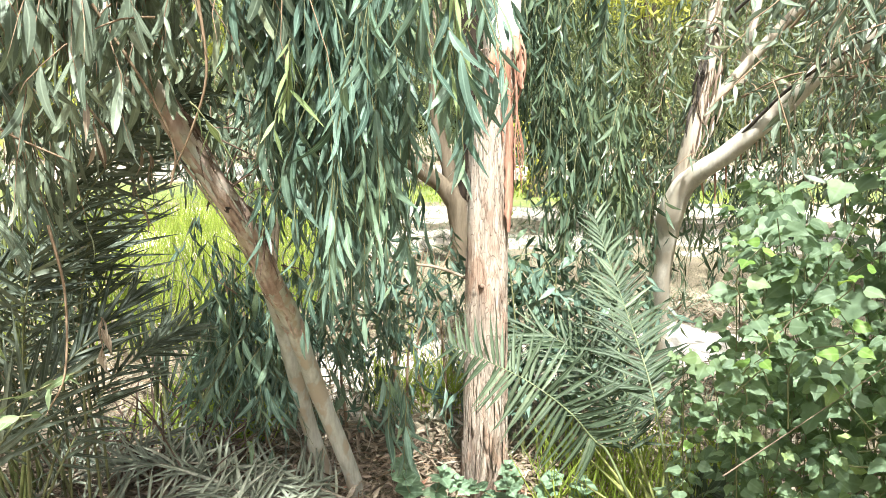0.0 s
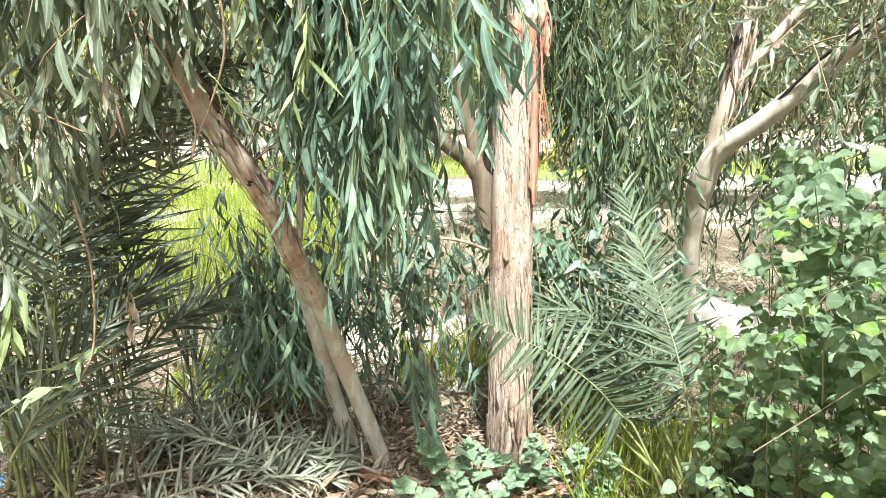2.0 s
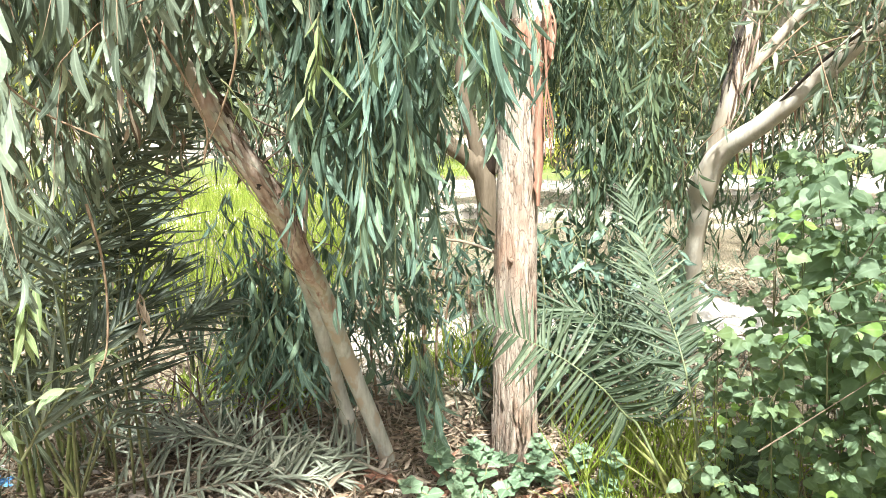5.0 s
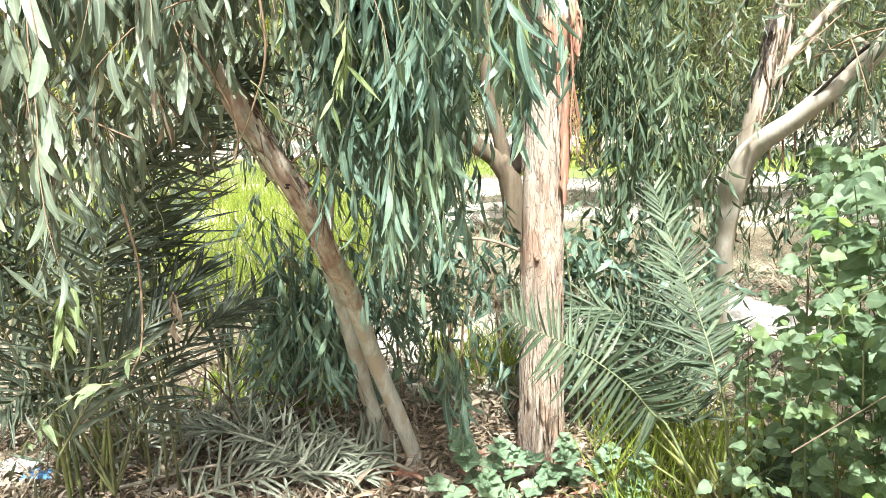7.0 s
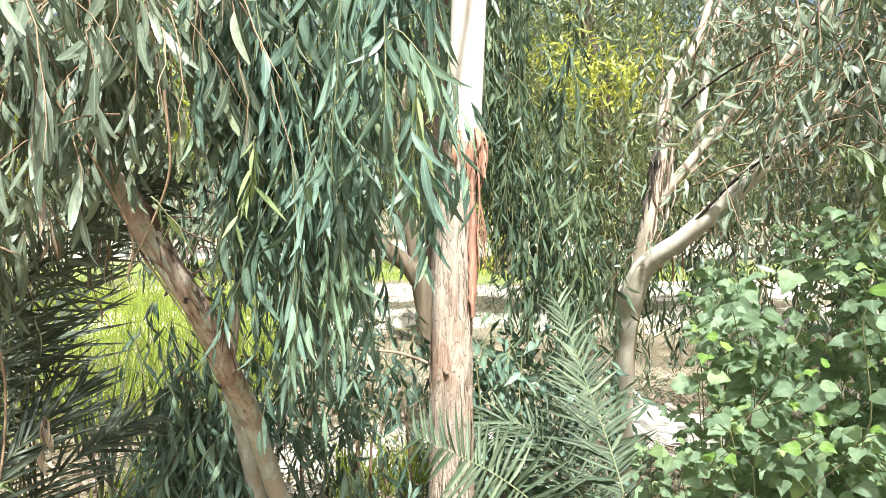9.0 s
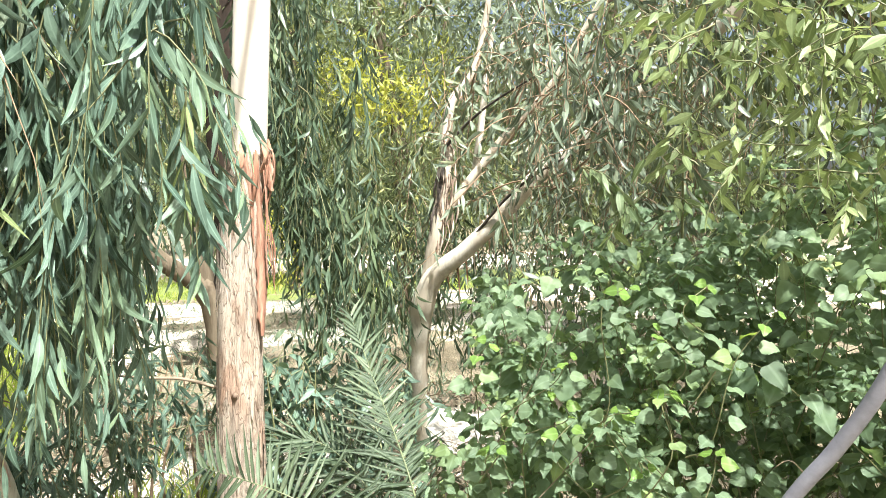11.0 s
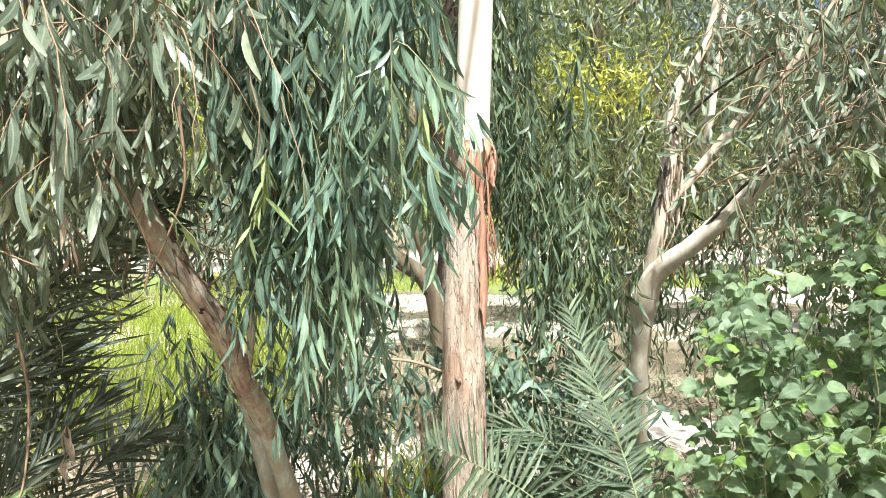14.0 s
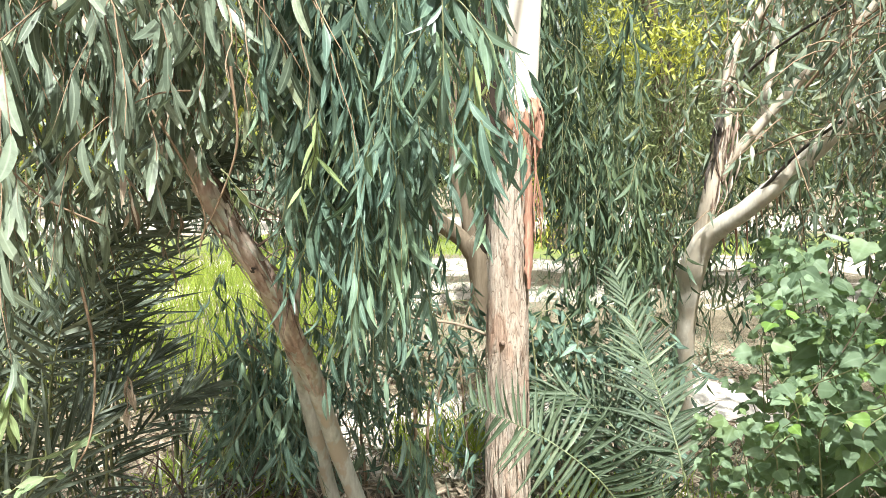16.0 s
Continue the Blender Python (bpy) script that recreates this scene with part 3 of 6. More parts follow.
# ---- main eucalyptus: rough bark below, smooth white above ----
def ribbon(tree, points, halves, twist, label):
    """A strip of bark with a curled section and real thickness, hanging along a few points."""
    path = curve_through(points, 36)
    half = np.interp(np.linspace(0, 1, 36), np.linspace(0, 1, len(halves)), halves)
    cols = np.linspace(-1, 1, 7)
    verts = []
    for k, (p, h) in enumerate(zip(path, half)):
        a = twist + 0.35 * math.sin(0.25 * k)
        across = np.array([math.cos(a), math.sin(a), 0.0])
        out = np.array([math.sin(a), -math.cos(a), 0.0])
        for c in cols:
            ragged = 1 + 0.55 * noise.noise(Vector((p[2] * 32, c * 0.7, points[0][0] * 50)))
            verts.append(p + across * h * c * ragged - out * h * 0.5 * c * c + out * 0.002 * noise.noise(Vector((p[2] * 60, c * 4, 1))))
    front = np.array(verts)
    back = front + np.array([0, 0.004, 0])
    n, m = 36, 7
    faces = [(i * m + j, i * m + j + 1, (i + 1) * m + j + 1, (i + 1) * m + j) for i in range(n - 1) for j in range(m - 1)]
    q = n * m
    rim = [(i * m, (i + 1) * m, q + (i + 1) * m, q + i * m) for i in range(n - 1)] + [(i * m + m - 1, q + i * m + m - 1, q + (i + 1) * m + m - 1, (i + 1) * m + m - 1) for i in range(n - 1)]
    both = np.concatenate([front, back])
    part("bark_strip", quad_mesh("bark_strip", both, faces + [tuple(q + v for v in f[::-1]) for f in faces] + rim, M["slab"], both[:, :2]), tree, label)


def build_main_tree():
    tree = thing("eucalyptus_tree", (0.176, 2.40, 0), "upright eucalyptus with peeling stringy bark and white upper trunk", "tree")
    low = [(0.176, 2.40, -0.06), (0.176, 2.405, 0.1), (0.174, 2.40, 0.35), (0.172, 2.385, 0.92), (0.172, 2.385, 1.36), (0.196, 2.38, 1.62), (0.212, 2.378, 1.80)]
    stem("trunk", low, [0.108, 0.098, 0.089, 0.083, 0.079, 0.076, 0.074, 0.072, 0.070, 0.070], "stringy", tree, 150, 56, 0.13, (26, 26, 2.6), "stringy pinkish bark in long fibrous ridges")
    high = [(0.212, 2.378, 1.76), (0.218, 2.375, 1.95), (0.231, 2.37, 2.33), (0.25, 2.37, 3.0), (0.30, 2.40, 4.2), (0.36, 2.5, 6.0)]
    stem("upper_trunk", high, [0.067, 0.067, 0.066, 0.062, 0.05, 0.03], "white", tree, 60, 28, 0.03, (5, 5, 1.5), "smooth creamy white bark")
    # long loosened strips of bark round the torn edge
    torn = [(-0.30, 1.84, 1.56, 0.011, 0.010), (-1.0, 1.85, 1.72, 0.012, 0.008), (-1.9, 1.84, 1.70, 0.014, 0.010)]
    torn += [(a, 1.80 + rng.uniform(0.0, 0.05), 1.70 - rng.uniform(0, 0.12), rng.uniform(0.006, 0.012), rng.uniform(0.0, 0.006)) for a in np.linspace(-1.3, 0.6, 5)]
    for az, z0, z1, wide, off in torn:
        n, verts = 22, []
        for i in range(n):
            s = i / (n - 1)
            z = z0 + (z1 - z0) * s
            cx, cy = np.interp(z, [0, 0.92, 1.36, 1.8], [0.176, 0.172, 0.172, 0.213]), 2.38
            lift = off * (0.3 + 1.6 * s * (1 - 0.4 * s)) + 0.012 * math.sin(5 * s + az)
            w = wide * (0.35 + 0.65 * min(1.0, 4.0 * s)) * (1 - 0.6 * s) * (1 + 0.3 * math.sin(11 * s + 3 * az))
            for c in (-1, -0.4, 0.4, 1):
                a = az + c * w / 0.075
                r = 0.077 + lift + 0.006 * (abs(c) if s > 0.15 else -abs(c))
                verts.append((cx + r * math.cos(a), cy + r * math.sin(a), z + 0.01 * math.sin(7 * c + az * 5) * (1 - s)))
        verts = np.array(verts)
        faces = [(i * 4 + c, i * 4 + c + 1, i * 4 + c + 5, i * 4 + c + 4) for i in range(n - 1) for c in range(3)]
        inner = verts - unit(verts - np.array([0.19, 2.38, 0]) * [1, 1, 0] - verts * [0, 0, 1]) * 0.003
        both = np.concatenate([verts, inner])
        rim = [(k * 4, (k + 1) * 4, len(verts) + (k + 1) * 4, len(verts) + k * 4) for k in range(n - 1)] + [(k * 4 + 3, len(verts) + k * 4 + 3, len(verts) + (k + 1) * 4 + 3, (k + 1) * 4 + 3) for k in range(n - 1)]
        faces = faces + [tuple(len(verts) + q for q in f[::-1]) for f in faces] + rim
        part("bark_strip", quad_mesh("bark_strip", both, faces, M["strip"], both[:, :2]), tree, "loose reddish-brown strip of peeling bark")
    # wide slab of bark hanging off the side, with paler curls round it
    ribbon(tree, [(0.225, 2.315, 1.81), (0.240, 2.312, 1.70), (0.243, 2.318, 1.58), (0.246, 2.325, 1.45), (0.250, 2.325, 1.32), (0.252, 2.320, 1.20), (0.250, 2.315, 1.125)], [0.010, 0.017, 0.013, 0.016, 0.020, 0.017, 0.006], 0.25, "broad hanging slab of reddish bark")
    ribbon(tree, [(0.272, 2.330, 1.80), (0.283, 2.335, 1.74), (0.278, 2.33, 1.69), (0.286, 2.33, 1.655)], [0.006, 0.013, 0.012, 0.008], -0.5, "curled reddish strip of bark")
    ribbon(tree, [(0.262, 2.318, 1.77), (0.264, 2.312, 1.70), (0.270, 2.312, 1.58), (0.266, 2.312, 1.44), (0.272, 2.31, 1.31)], [0.004, 0.006, 0.004, 0.004, 0.002], 0.6, "narrow hanging strip of bark")
    ribbon(tree, [(0.195, 2.312, 1.83), (0.203, 2.306, 1.72), (0.216, 2.308, 1.60), (0.222, 2.31, 1.46)], [0.012, 0.011, 0.007, 0.003], 0.0, "narrow hanging strip of bark")
    for k in range(7):
        x = 0.266 + 0.004 * k
        path = [(x, 2.325, 1.60 - 0.02 * k), (x + 0.008, 2.32, 1.55 - 0.02 * k), (x + 0.002, 2.32, 1.49 - 0.03 * k), (x + 0.010, 2.32, 1.45 - 0.03 * k)]
        stem("bark_thread", path, [0.002, 0.0016, 0.001], "strip", tree, 12, 5)
    flakes = []
    for _ in range(330):
        z, az = rng.uniform(0.03, 1.74), rng.uniform(-3.3, 0.4)
        tall, wide = rng.uniform(0.05, 0.22), rng.uniform(0.003, 0.012)
        cx = np.interp(z, [0, 0.92, 1.36, 1.8], [0.176, 0.172, 0.172, 0.213])
        r0 = np.interp(z, [0, 0.3, 0.92, 1.8], [0.100, 0.090, 0.080, 0.071])
        curl = rng.uniform(0.0, 0.006)
        v = []
        for i in range(6):
            u = i / 5
            w = wide * (0.06 + 0.94 * math.sin(math.pi * (0.03 + 0.94 * u)) ** 0.7) * rng.uniform(0.6, 1.15)
            for c in (-1, 0, 1):
                a = az + c * w / r0 + 0.12 * u * math.sin(az * 9)
                r = r0 + 0.003 + curl * (1 - u) ** 2 - 0.003 * abs(c)
                v.append((cx + r * math.cos(a), 2.39 + r * math.sin(a), z + tall * (u - 0.5)))
        f = np.array([(i * 3 + c, i * 3 + c + 1, i * 3 + c + 4, i * 3 + c + 3) for i in range(5) for c in (0, 1)])
        v = np.array(v)
        flakes.append((v, f, v[:, :2]))
    arrays("flaky_bark", flakes, M["stringy"], tree, "small lifting flakes of fibrous bark", kind="stuff")
    # knot on the bark
    stem("knot", [(0.150, 2.312, 0.915), (0.148, 2.300, 0.913), (0.147, 2.296, 0.912)], [0.011, 0.008, 0.002], "shred", tree, 6, 10, 0.2, (60, 60, 60))
    boughs = (
        [(0.24, 2.36, 2.55), (0.10, 2.05, 2.75), (-0.08, 1.7, 2.72), (-0.22, 1.42, 2.55)],
        [(0.25, 2.36, 2.8), (-0.05, 2.2, 2.95), (-0.4, 1.9, 2.85), (-0.55, 1.6, 2.62)],
        [(0.26, 2.38, 3.0), (0.3, 1.9, 3.2), (0.2, 1.5, 3.0), (0.08, 1.2, 2.6)],
    )
    for pts in boughs:
        stem("bough", pts, [0.025, 0.016, 0.008], "twig", tree, 24, 8)
    f = Foliage()
    # bunched curtain in front of and beside the trunk: heading, lowest slope below the eye, distance
    def curtain(n, span, edge, reach, long, **leaf):
        for _ in range(n):
            a, d = rng.uniform(*span), rng.uniform(*reach)
            end = 1.5 + d * np.interp(a, *edge) + abs(rng.normal(0, 0.13))
            drop = rng.uniform(*long)
            f.spray((d * math.sin(radians(a)) + rng.normal(0, 0.02), d * math.cos(radians(a)), end + drop), rng.normal(0, 0.09, 3) * [1, 1, 0], drop, **leaf)

    near = dict(length=0.114, width=0.0094, open_=0.45, hang=1.0, gap=0.028, loose=0.22)
    behind = dict(length=0.13, width=0.0105, open_=0.5, hang=0.9, gap=0.032, loose=0.2)
    curtain(32, (-17.5, -6), ([-18, -14, -11, -7], [0.02, 0.02, -0.04, -0.02]), (1.38, 1.8), (0.3, 0.6), **near)
    curtain(19, (-7, 1.6), ([-7, -4, -1.5, 1.5], [-0.02, 0.03, -0.02, 0.0]), (1.18, 1.5), (0.3, 0.6), **near)
    for _ in range(11):
        a, d = radians(rng.uniform(-0.5, 1.8)), rng.uniform(1.15, 1.4)
        f.spray((d * math.sin(a), d * math.cos(a), 1.5 + d * rng.uniform(0.10, 0.16)), (rng.uniform(0.0, 0.05), 0, 0.0), rng.uniform(0.12, 0.22), **near)
    curtain(26, (-11.2, -6.2), ([-12, -9, -6], [-0.26, -0.33, -0.27]), (1.4, 1.65), (0.5, 0.8), **near)
    curtain(9, (-15.2, -12.0), ([-16, -13, -12], [-0.17, -0.24, -0.17]), (1.45, 1.7), (0.4, 0.7), **near)
    # darker layer behind
    curtain(48, (-15.5, -4.2), ([-16, -12, -8, -5, -4], [-0.10, -0.18, -0.20, -0.14, -0.02]), (1.8, 2.3), (0.4, 0.75), **behind)
    curtain(34, (-8.8, -4.4), ([-9, -6.5, -4.2], [-0.28, -0.25, -0.12]), (1.75, 2.1), (0.35, 0.6), **behind)
    curtain(16, (-17, 1.5), ([-17, 1.5], [0.18, 0.16]), (1.5, 2.1), (0.3, 0.5), **behind)
    # overhead clumps added only to cast shade
    f.clumps(26, (0.1, 3.0, 3.9), (1.5, 1.2, 1.0), 26, (0.16, 0.16, 0.2), 0.14, 0.012)
    f.build(tree, GUM_SHAPES, "gum", "gum_single", 300, (-0.2, 0.9, 1.5), "green_twig")
    # thin forward crown and boughs, out of view, added to dapple the thicket
    for pts in (
        [(0.29, 2.40, 3.9), (0.1, 1.6, 4.7), (-0.4, 0.5, 5.1), (-0.9, -0.6, 5.2)],
        [(0.31, 2.41, 4.2), (0.7, 1.5, 4.9), (1.2, 0.4, 5.2), (1.7, -0.6, 5.2)],
    ):
        stem("bough", pts, [0.04, 0.028, 0.012], "white", tree, 30, 10, 0.06)
    added_shade_crown = Foliage()
    added_shade_crown.clumps(26, (1.75, -0.85, 5.15), (1.3, 0.75, 0.4), 24, (0.15, 0.15, 0.15), 0.16, 0.016)
    added_shade_crown.clumps(26, (-0.7, -0.4, 5.15), (1.4, 1.2, 0.4), 22, (0.14, 0.14, 0.15), 0.15, 0.014)
    added_shade_crown.build(tree, FAR_SHAPES, "gum", crown="added_shade_crown")


build_main_tree()


# ---- leaning eucalyptus with two stems ----
def build_leaning_tree():
    tree = thing("leaning_eucalyptus", (-0.37, 2.36, 0), "leaning eucalyptus with two smooth grey stems and drooping olive leaves", "tree")
    lower = [(-0.355, 2.365, -0.05), (-0.385, 2.345, 0.12), (-0.487, 2.249, 0.517), (-0.528, 2.06, 0.862), (-0.542, 1.90, 1.03)]
    stem("trunk", lower, [0.036, 0.0335, 0.034, 0.0350, 0.0358], "smooth", tree, 60, 20, 0.08, (12, 12, 5), "smooth grey-green trunk", False)
    upper = [(-0.541, 1.905, 1.02), (-0.555, 1.80, 1.16), (-0.584, 1.695, 1.295), (-0.663, 1.63, 1.464), (-0.71, 1.604, 1.58)]
    stem("upper_trunk", upper, [0.0362, 0.035, 0.034, 0.032, 0.0295], "rust", tree, 50, 20, 0.14, (12, 12, 6), "rust-brown flaking bark", False)
    limb = [(-0.690, 1.613, 1.53), (-0.847, 1.538, 1.801), (-0.954, 1.506, 1.931), (-1.042, 1.474, 2.049), (-1.25, 1.42, 2.3), (-1.5, 1.4, 2.8), (-1.7, 1.5, 3.6)]
    stem("limb", limb, [0.029, 0.031, 0.033, 0.032, 0.028, 0.018], "tan", tree, 50, 18, 0.06, (8, 8, 4), "smooth grey limb")
    stem("second_trunk", [(-0.495, 2.425, -0.05), (-0.515, 2.41, 0.1), (-0.568, 2.381, 0.355), (-0.606, 2.29, 0.691), (-0.618, 2.18, 0.9), (-0.625, 2.0, 1.12), (-0.84, 2.04, 1.455), (-1.25, 1.96, 2.06), (-1.7, 2.0, 3.0)], [0.036, 0.033, 0.032, 0.030, 0.026, 0.016], "smooth", tree, 60, 18, 0.08, (12, 12, 5), "smooth grey trunk behind")
    # thin plates of bark that peel where the rusty bark gives way to the smooth one
    line, patches = curve_through(lower[2:] + upper[1:], 60), {"rust": [], "smooth": []}
    for k in range(120):
        i = rng.integers(8, 52)
        p, t = line[i], unit(line[i + 1] - line[i - 1])
        side = unit(np.cross(t, [0.0, 1.0, 0.0]))
        front = np.cross(side, t)
        front = front if front[1] < 0 else -front
        az, tall, wide = rng.uniform(-1.5, 1.5), rng.uniform(0.012, 0.05), rng.uniform(0.003, 0.011)
        v = []
        for m in range(5):
            u = m / 4
            w = wide * (0.15 + 0.85 * math.sin(math.pi * (0.06 + 0.88 * u))) * rng.uniform(0.6, 1.2)
            for c in (-1, 0, 1):
                b = az + c * w / 0.036
                r = 0.0372 + 0.0022 * (1 - abs(c)) + 0.003 * u * u
                v.append(p + t * tall * (u - 0.5) * 2 + r * (side * math.sin(b) + front * math.cos(b)))
        v = np.array(v)
        faces = np.array([(m * 3 + c, m * 3 + c + 1, m * 3 + c + 4, m * 3 + c + 3) for m in range(4) for c in (0, 1)])
        patches["rust" if i < 30 else "smooth" if rng.random() < 0.5 else "rust"].append((v, faces, v[:, :2]))
    for mat, pieces in patches.items():
        arrays("flaky_bark", pieces, M[mat], tree, "small peeling plates of bark", kind="stuff")
    # torn red bark hanging round the upper trunk
    for k in range(22):
        s = rng.uniform(0.3, 1.0)
        p = np.array([np.interp(s, np.linspace(0, 1, 5), [q[c] for q in upper]) for c in range(3)])
        az = rng.uniform(-0.2, 1.5)
        top = p + 0.033 * np.array([math.cos(az), math.sin(az), 0])
        long = rng.uniform(0.08, 0.24)
        path = curve_through([top, top + [0.03, 0.01, -0.3 * long], top + [0.05 + rng.normal(0, 0.03), 0.02 + rng.normal(0, 0.02), -long]], 12)
        arrays("bark_strip", [tube(path, [0.003, 0.004, 0.001], 5, 0.6, (40, 40, 12))], M["shred"], tree, "dangling shred of red-brown bark")
    # thin dead twigs tangled behind the torn bark
    for k in range(22):
        p = np.array([-0.60 + rng.normal(0, 0.06), 1.75 + rng.uniform(0, 0.2), 1.42 + rng.normal(0, 0.12)])
        w = np.array([rng.normal(0.05, 0.10), rng.normal(0, 0.06), rng.uniform(-0.16, 0.16)])
        stem("twig", [p, p + w * 0.5 + rng.normal(0, 0.015, 3), p + w], [0.003, 0.002, 0.001], "shred", tree, 10, 5)
    stem("knot", [(-0.585, 1.675, 1.295), (-0.583, 1.66, 1.293), (-0.582, 1.655, 1.292)], [0.014, 0.010, 0.003], "burnt", tree, 6, 10, 0.2, (60, 60, 60))
    for pts in (
        [(-0.9, 1.52, 1.87), (-0.85, 1.38, 2.1), (-0.75, 1.25, 2.2), (-0.62, 1.15, 2.1)],
        [(-1.0, 1.49, 2.0), (-1.02, 1.3, 2.25), (-0.98, 1.1, 2.25), (-0.9, 0.95, 2.0)],
        [(-0.9, 1.52, 1.88), (-0.75, 1.5, 2.2), (-0.5, 1.4, 2.35), (-0.3, 1.35, 2.3)],
    ):
        stem("bough", pts, [0.006, 0.004, 0.002], "twig", tree, 20, 8)
    # thin bare twigs
    for pts in (
        [(-0.70, 1.3, 1.75), (-0.62, 1.34, 1.58), (-0.585, 1.36, 1.46), (-0.60, 1.36, 1.38)],
        [(-0.50, 1.33, 1.78), (-0.50, 1.35, 1.62), (-0.55, 1.37, 1.5), (-0.60, 1.36, 1.40)],
        [(-0.86, 1.33, 1.30), (-0.835, 1.32, 1.15), (-0.83, 1.28, 0.98), (-0.86, 1.25, 0.90)],
        [(-0.98, 1.2, 1.9), (-0.95, 1.2, 1.65), (-0.88, 1.22, 1.52), (-0.74, 1.24, 1.44)],
    ):
        stem("twig", pts, [0.0035, 0.0025, 0.0018], "twig", tree, 24, 6)
    sprig = Foliage()
    pale = Foliage()
    pale.spray((-0.80, 1.29, 0.98), (-0.18, -0.04, -0.02), 0.09, gap=0.014, length=0.055, width=0.0095, open_=1.2, hang=0.15)
    pale.spray((-0.90, 1.26, 0.89), (-0.19, -0.04, 0.0), 0.07, gap=0.014, length=0.052, width=0.009, open_=1.2, hang=0.25)
    pale.spray((-1.04, 1.24, 0.86), (-0.06, -0.02, 0.0), 0.10, gap=0.016, length=0.07, width=0.010, open_=0.9)
    pale.build(tree, LANCE_SHAPES, "pale", None, 0, None, "green_twig", "pale_sprig")
    sprig.spray((-1.02, 1.36, 1.12), (-0.06, -0.02, 0.0), 0.16, gap=0.02, length=0.11, width=0.009, open_=0.6)
    sprig.spray((-0.52, 1.30, 1.56), (0.02, 0.0, 0.0), 0.10, gap=0.02, length=0.09, width=0.006, open_=0.7)
    sprig.spray((-0.30, 1.27, 1.68), (-0.02, 0.0, 0.0), 0.16, gap=0.012, length=0.09, width=0.008, open_=0.8)
    sprig.spray((0.02, 1.22, 1.78), (0.02, 0.0, 0.0), 0.2, gap=0.018, length=0.11, width=0.008, open_=0.5)
    # paler sprays whose colour stands for light caught on the upper leaves
    for _ in range(64):
        a, d = radians(rng.uniform(-27, -4)), rng.uniform(1.7, 2.4)
        sprig.spray((d * math.sin(a), d * math.cos(a), rng.uniform(1.95, 2.6)), rng.normal(0, 0.12, 3), rng.uniform(0.1, 0.3), gap=0.03, length=0.10, width=0.008, open_=0.9)
    sprig.build(tree, LANCE_SHAPES, "sapling", None, 0, None, "green_twig", "young_and_lit_growth")
    brown = Foliage()
    brown.spray((-0.70, 1.24, 1.56), (0.02, 0.0, 0.0), 0.10, gap=0.02, length=0.085, width=0.008, open_=0.4)
    brown.spray((-0.90, 1.56, 1.02), (0.0, 0.0, 0.0), 0.10, gap=0.022, length=0.07, width=0.009, open_=0.5)
    for _ in range(9):
        a, d = radians(rng.uniform(-45, -17)), rng.uniform(1.6, 2.1)
        brown.spray((d * math.sin(a), d * math.cos(a), rng.uniform(1.3, 1.8)), rng.normal(0, 0.05, 3), 0.14, gap=0.04, length=0.065, width=0.006, open_=0.5)
    brown.build(tree, DEAD_SHAPES, "dead", None, 0, None, "twig", "withered_foliage")
    f = Foliage()
    wide = dict(length=0.102, width=0.0098, open_=0.45, hang=1.0, gap=0.031, loose=0.24)
    for n, span, edge, reach, long in (
        (64, (-50, -26), ([-50, -40, -33, -28, -26], [-0.16, -0.20, -0.18, -0.10, 0.0]), (1.45, 2.0), (0.35, 0.7)),
        (20, (-27, -16), ([-27, -22, -16], [0.02, 0.05, 0.03]), (1.30, 1.5), (0.3, 0.55)),
        (44, (-30, -20), ([-30, -24, -20], [0.0, 0.03, 0.06]), (1.38, 1.62), (0.15, 0.35)),
        (64, (-30, -11), ([-30, -20, -11], [0.08, 0.10, 0.08]), (1.65, 2.2), (0.3, 0.6)),
        (30, (-46, -26), ([-46, -26], [0.06, 0.10]), (1.35, 1.7), (0.25, 0.5)),
    ):
        for _ in range(n):
            a, d = rng.uniform(*span), rng.uniform(*reach)
            end, drop = 1.5 + d * np.interp(a, *edge) + abs(rng.normal(0, 0.16)), rng.uniform(*long)
            f.spray((d * math.sin(radians(a)), d * math.cos(radians(a)), end + drop), rng.normal(0, 0.12, 3) * [1, 1, 0], drop, **wide)
    for _ in range(90):
        a, d = rng.uniform(-29, -12), rng.uniform(2.5, 3.3)
        end, drop = 1.5 + d * np.interp(a, [-29, -24, -20, -12], [-0.09, -0.095, -0.10, -0.15]) + abs(rng.normal(0, 0.14)), rng.uniform(0.3, 0.6)
        f.spray((d * math.sin(radians(a)), d * math.cos(radians(a)), end + drop), rng.normal(0, 0.12, 3) * [1, 1, 0], drop, length=0.11, width=0.010, open_=0.6, hang=0.8, gap=0.032)
    # overhead clumps added to shade what lies below
    f.clumps(40, (-1.4, 3.0, 3.5), (1.4, 1.2, 1.0), 26, (0.16, 0.16, 0.2), 0.14, 0.013)
    f.build(tree, BLUNT_SHAPES, "olive", "olive_single", 300, (-0.8, 0.9, 1.5), "twig", clear=(-0.5, 1.32))


build_leaning_tree()


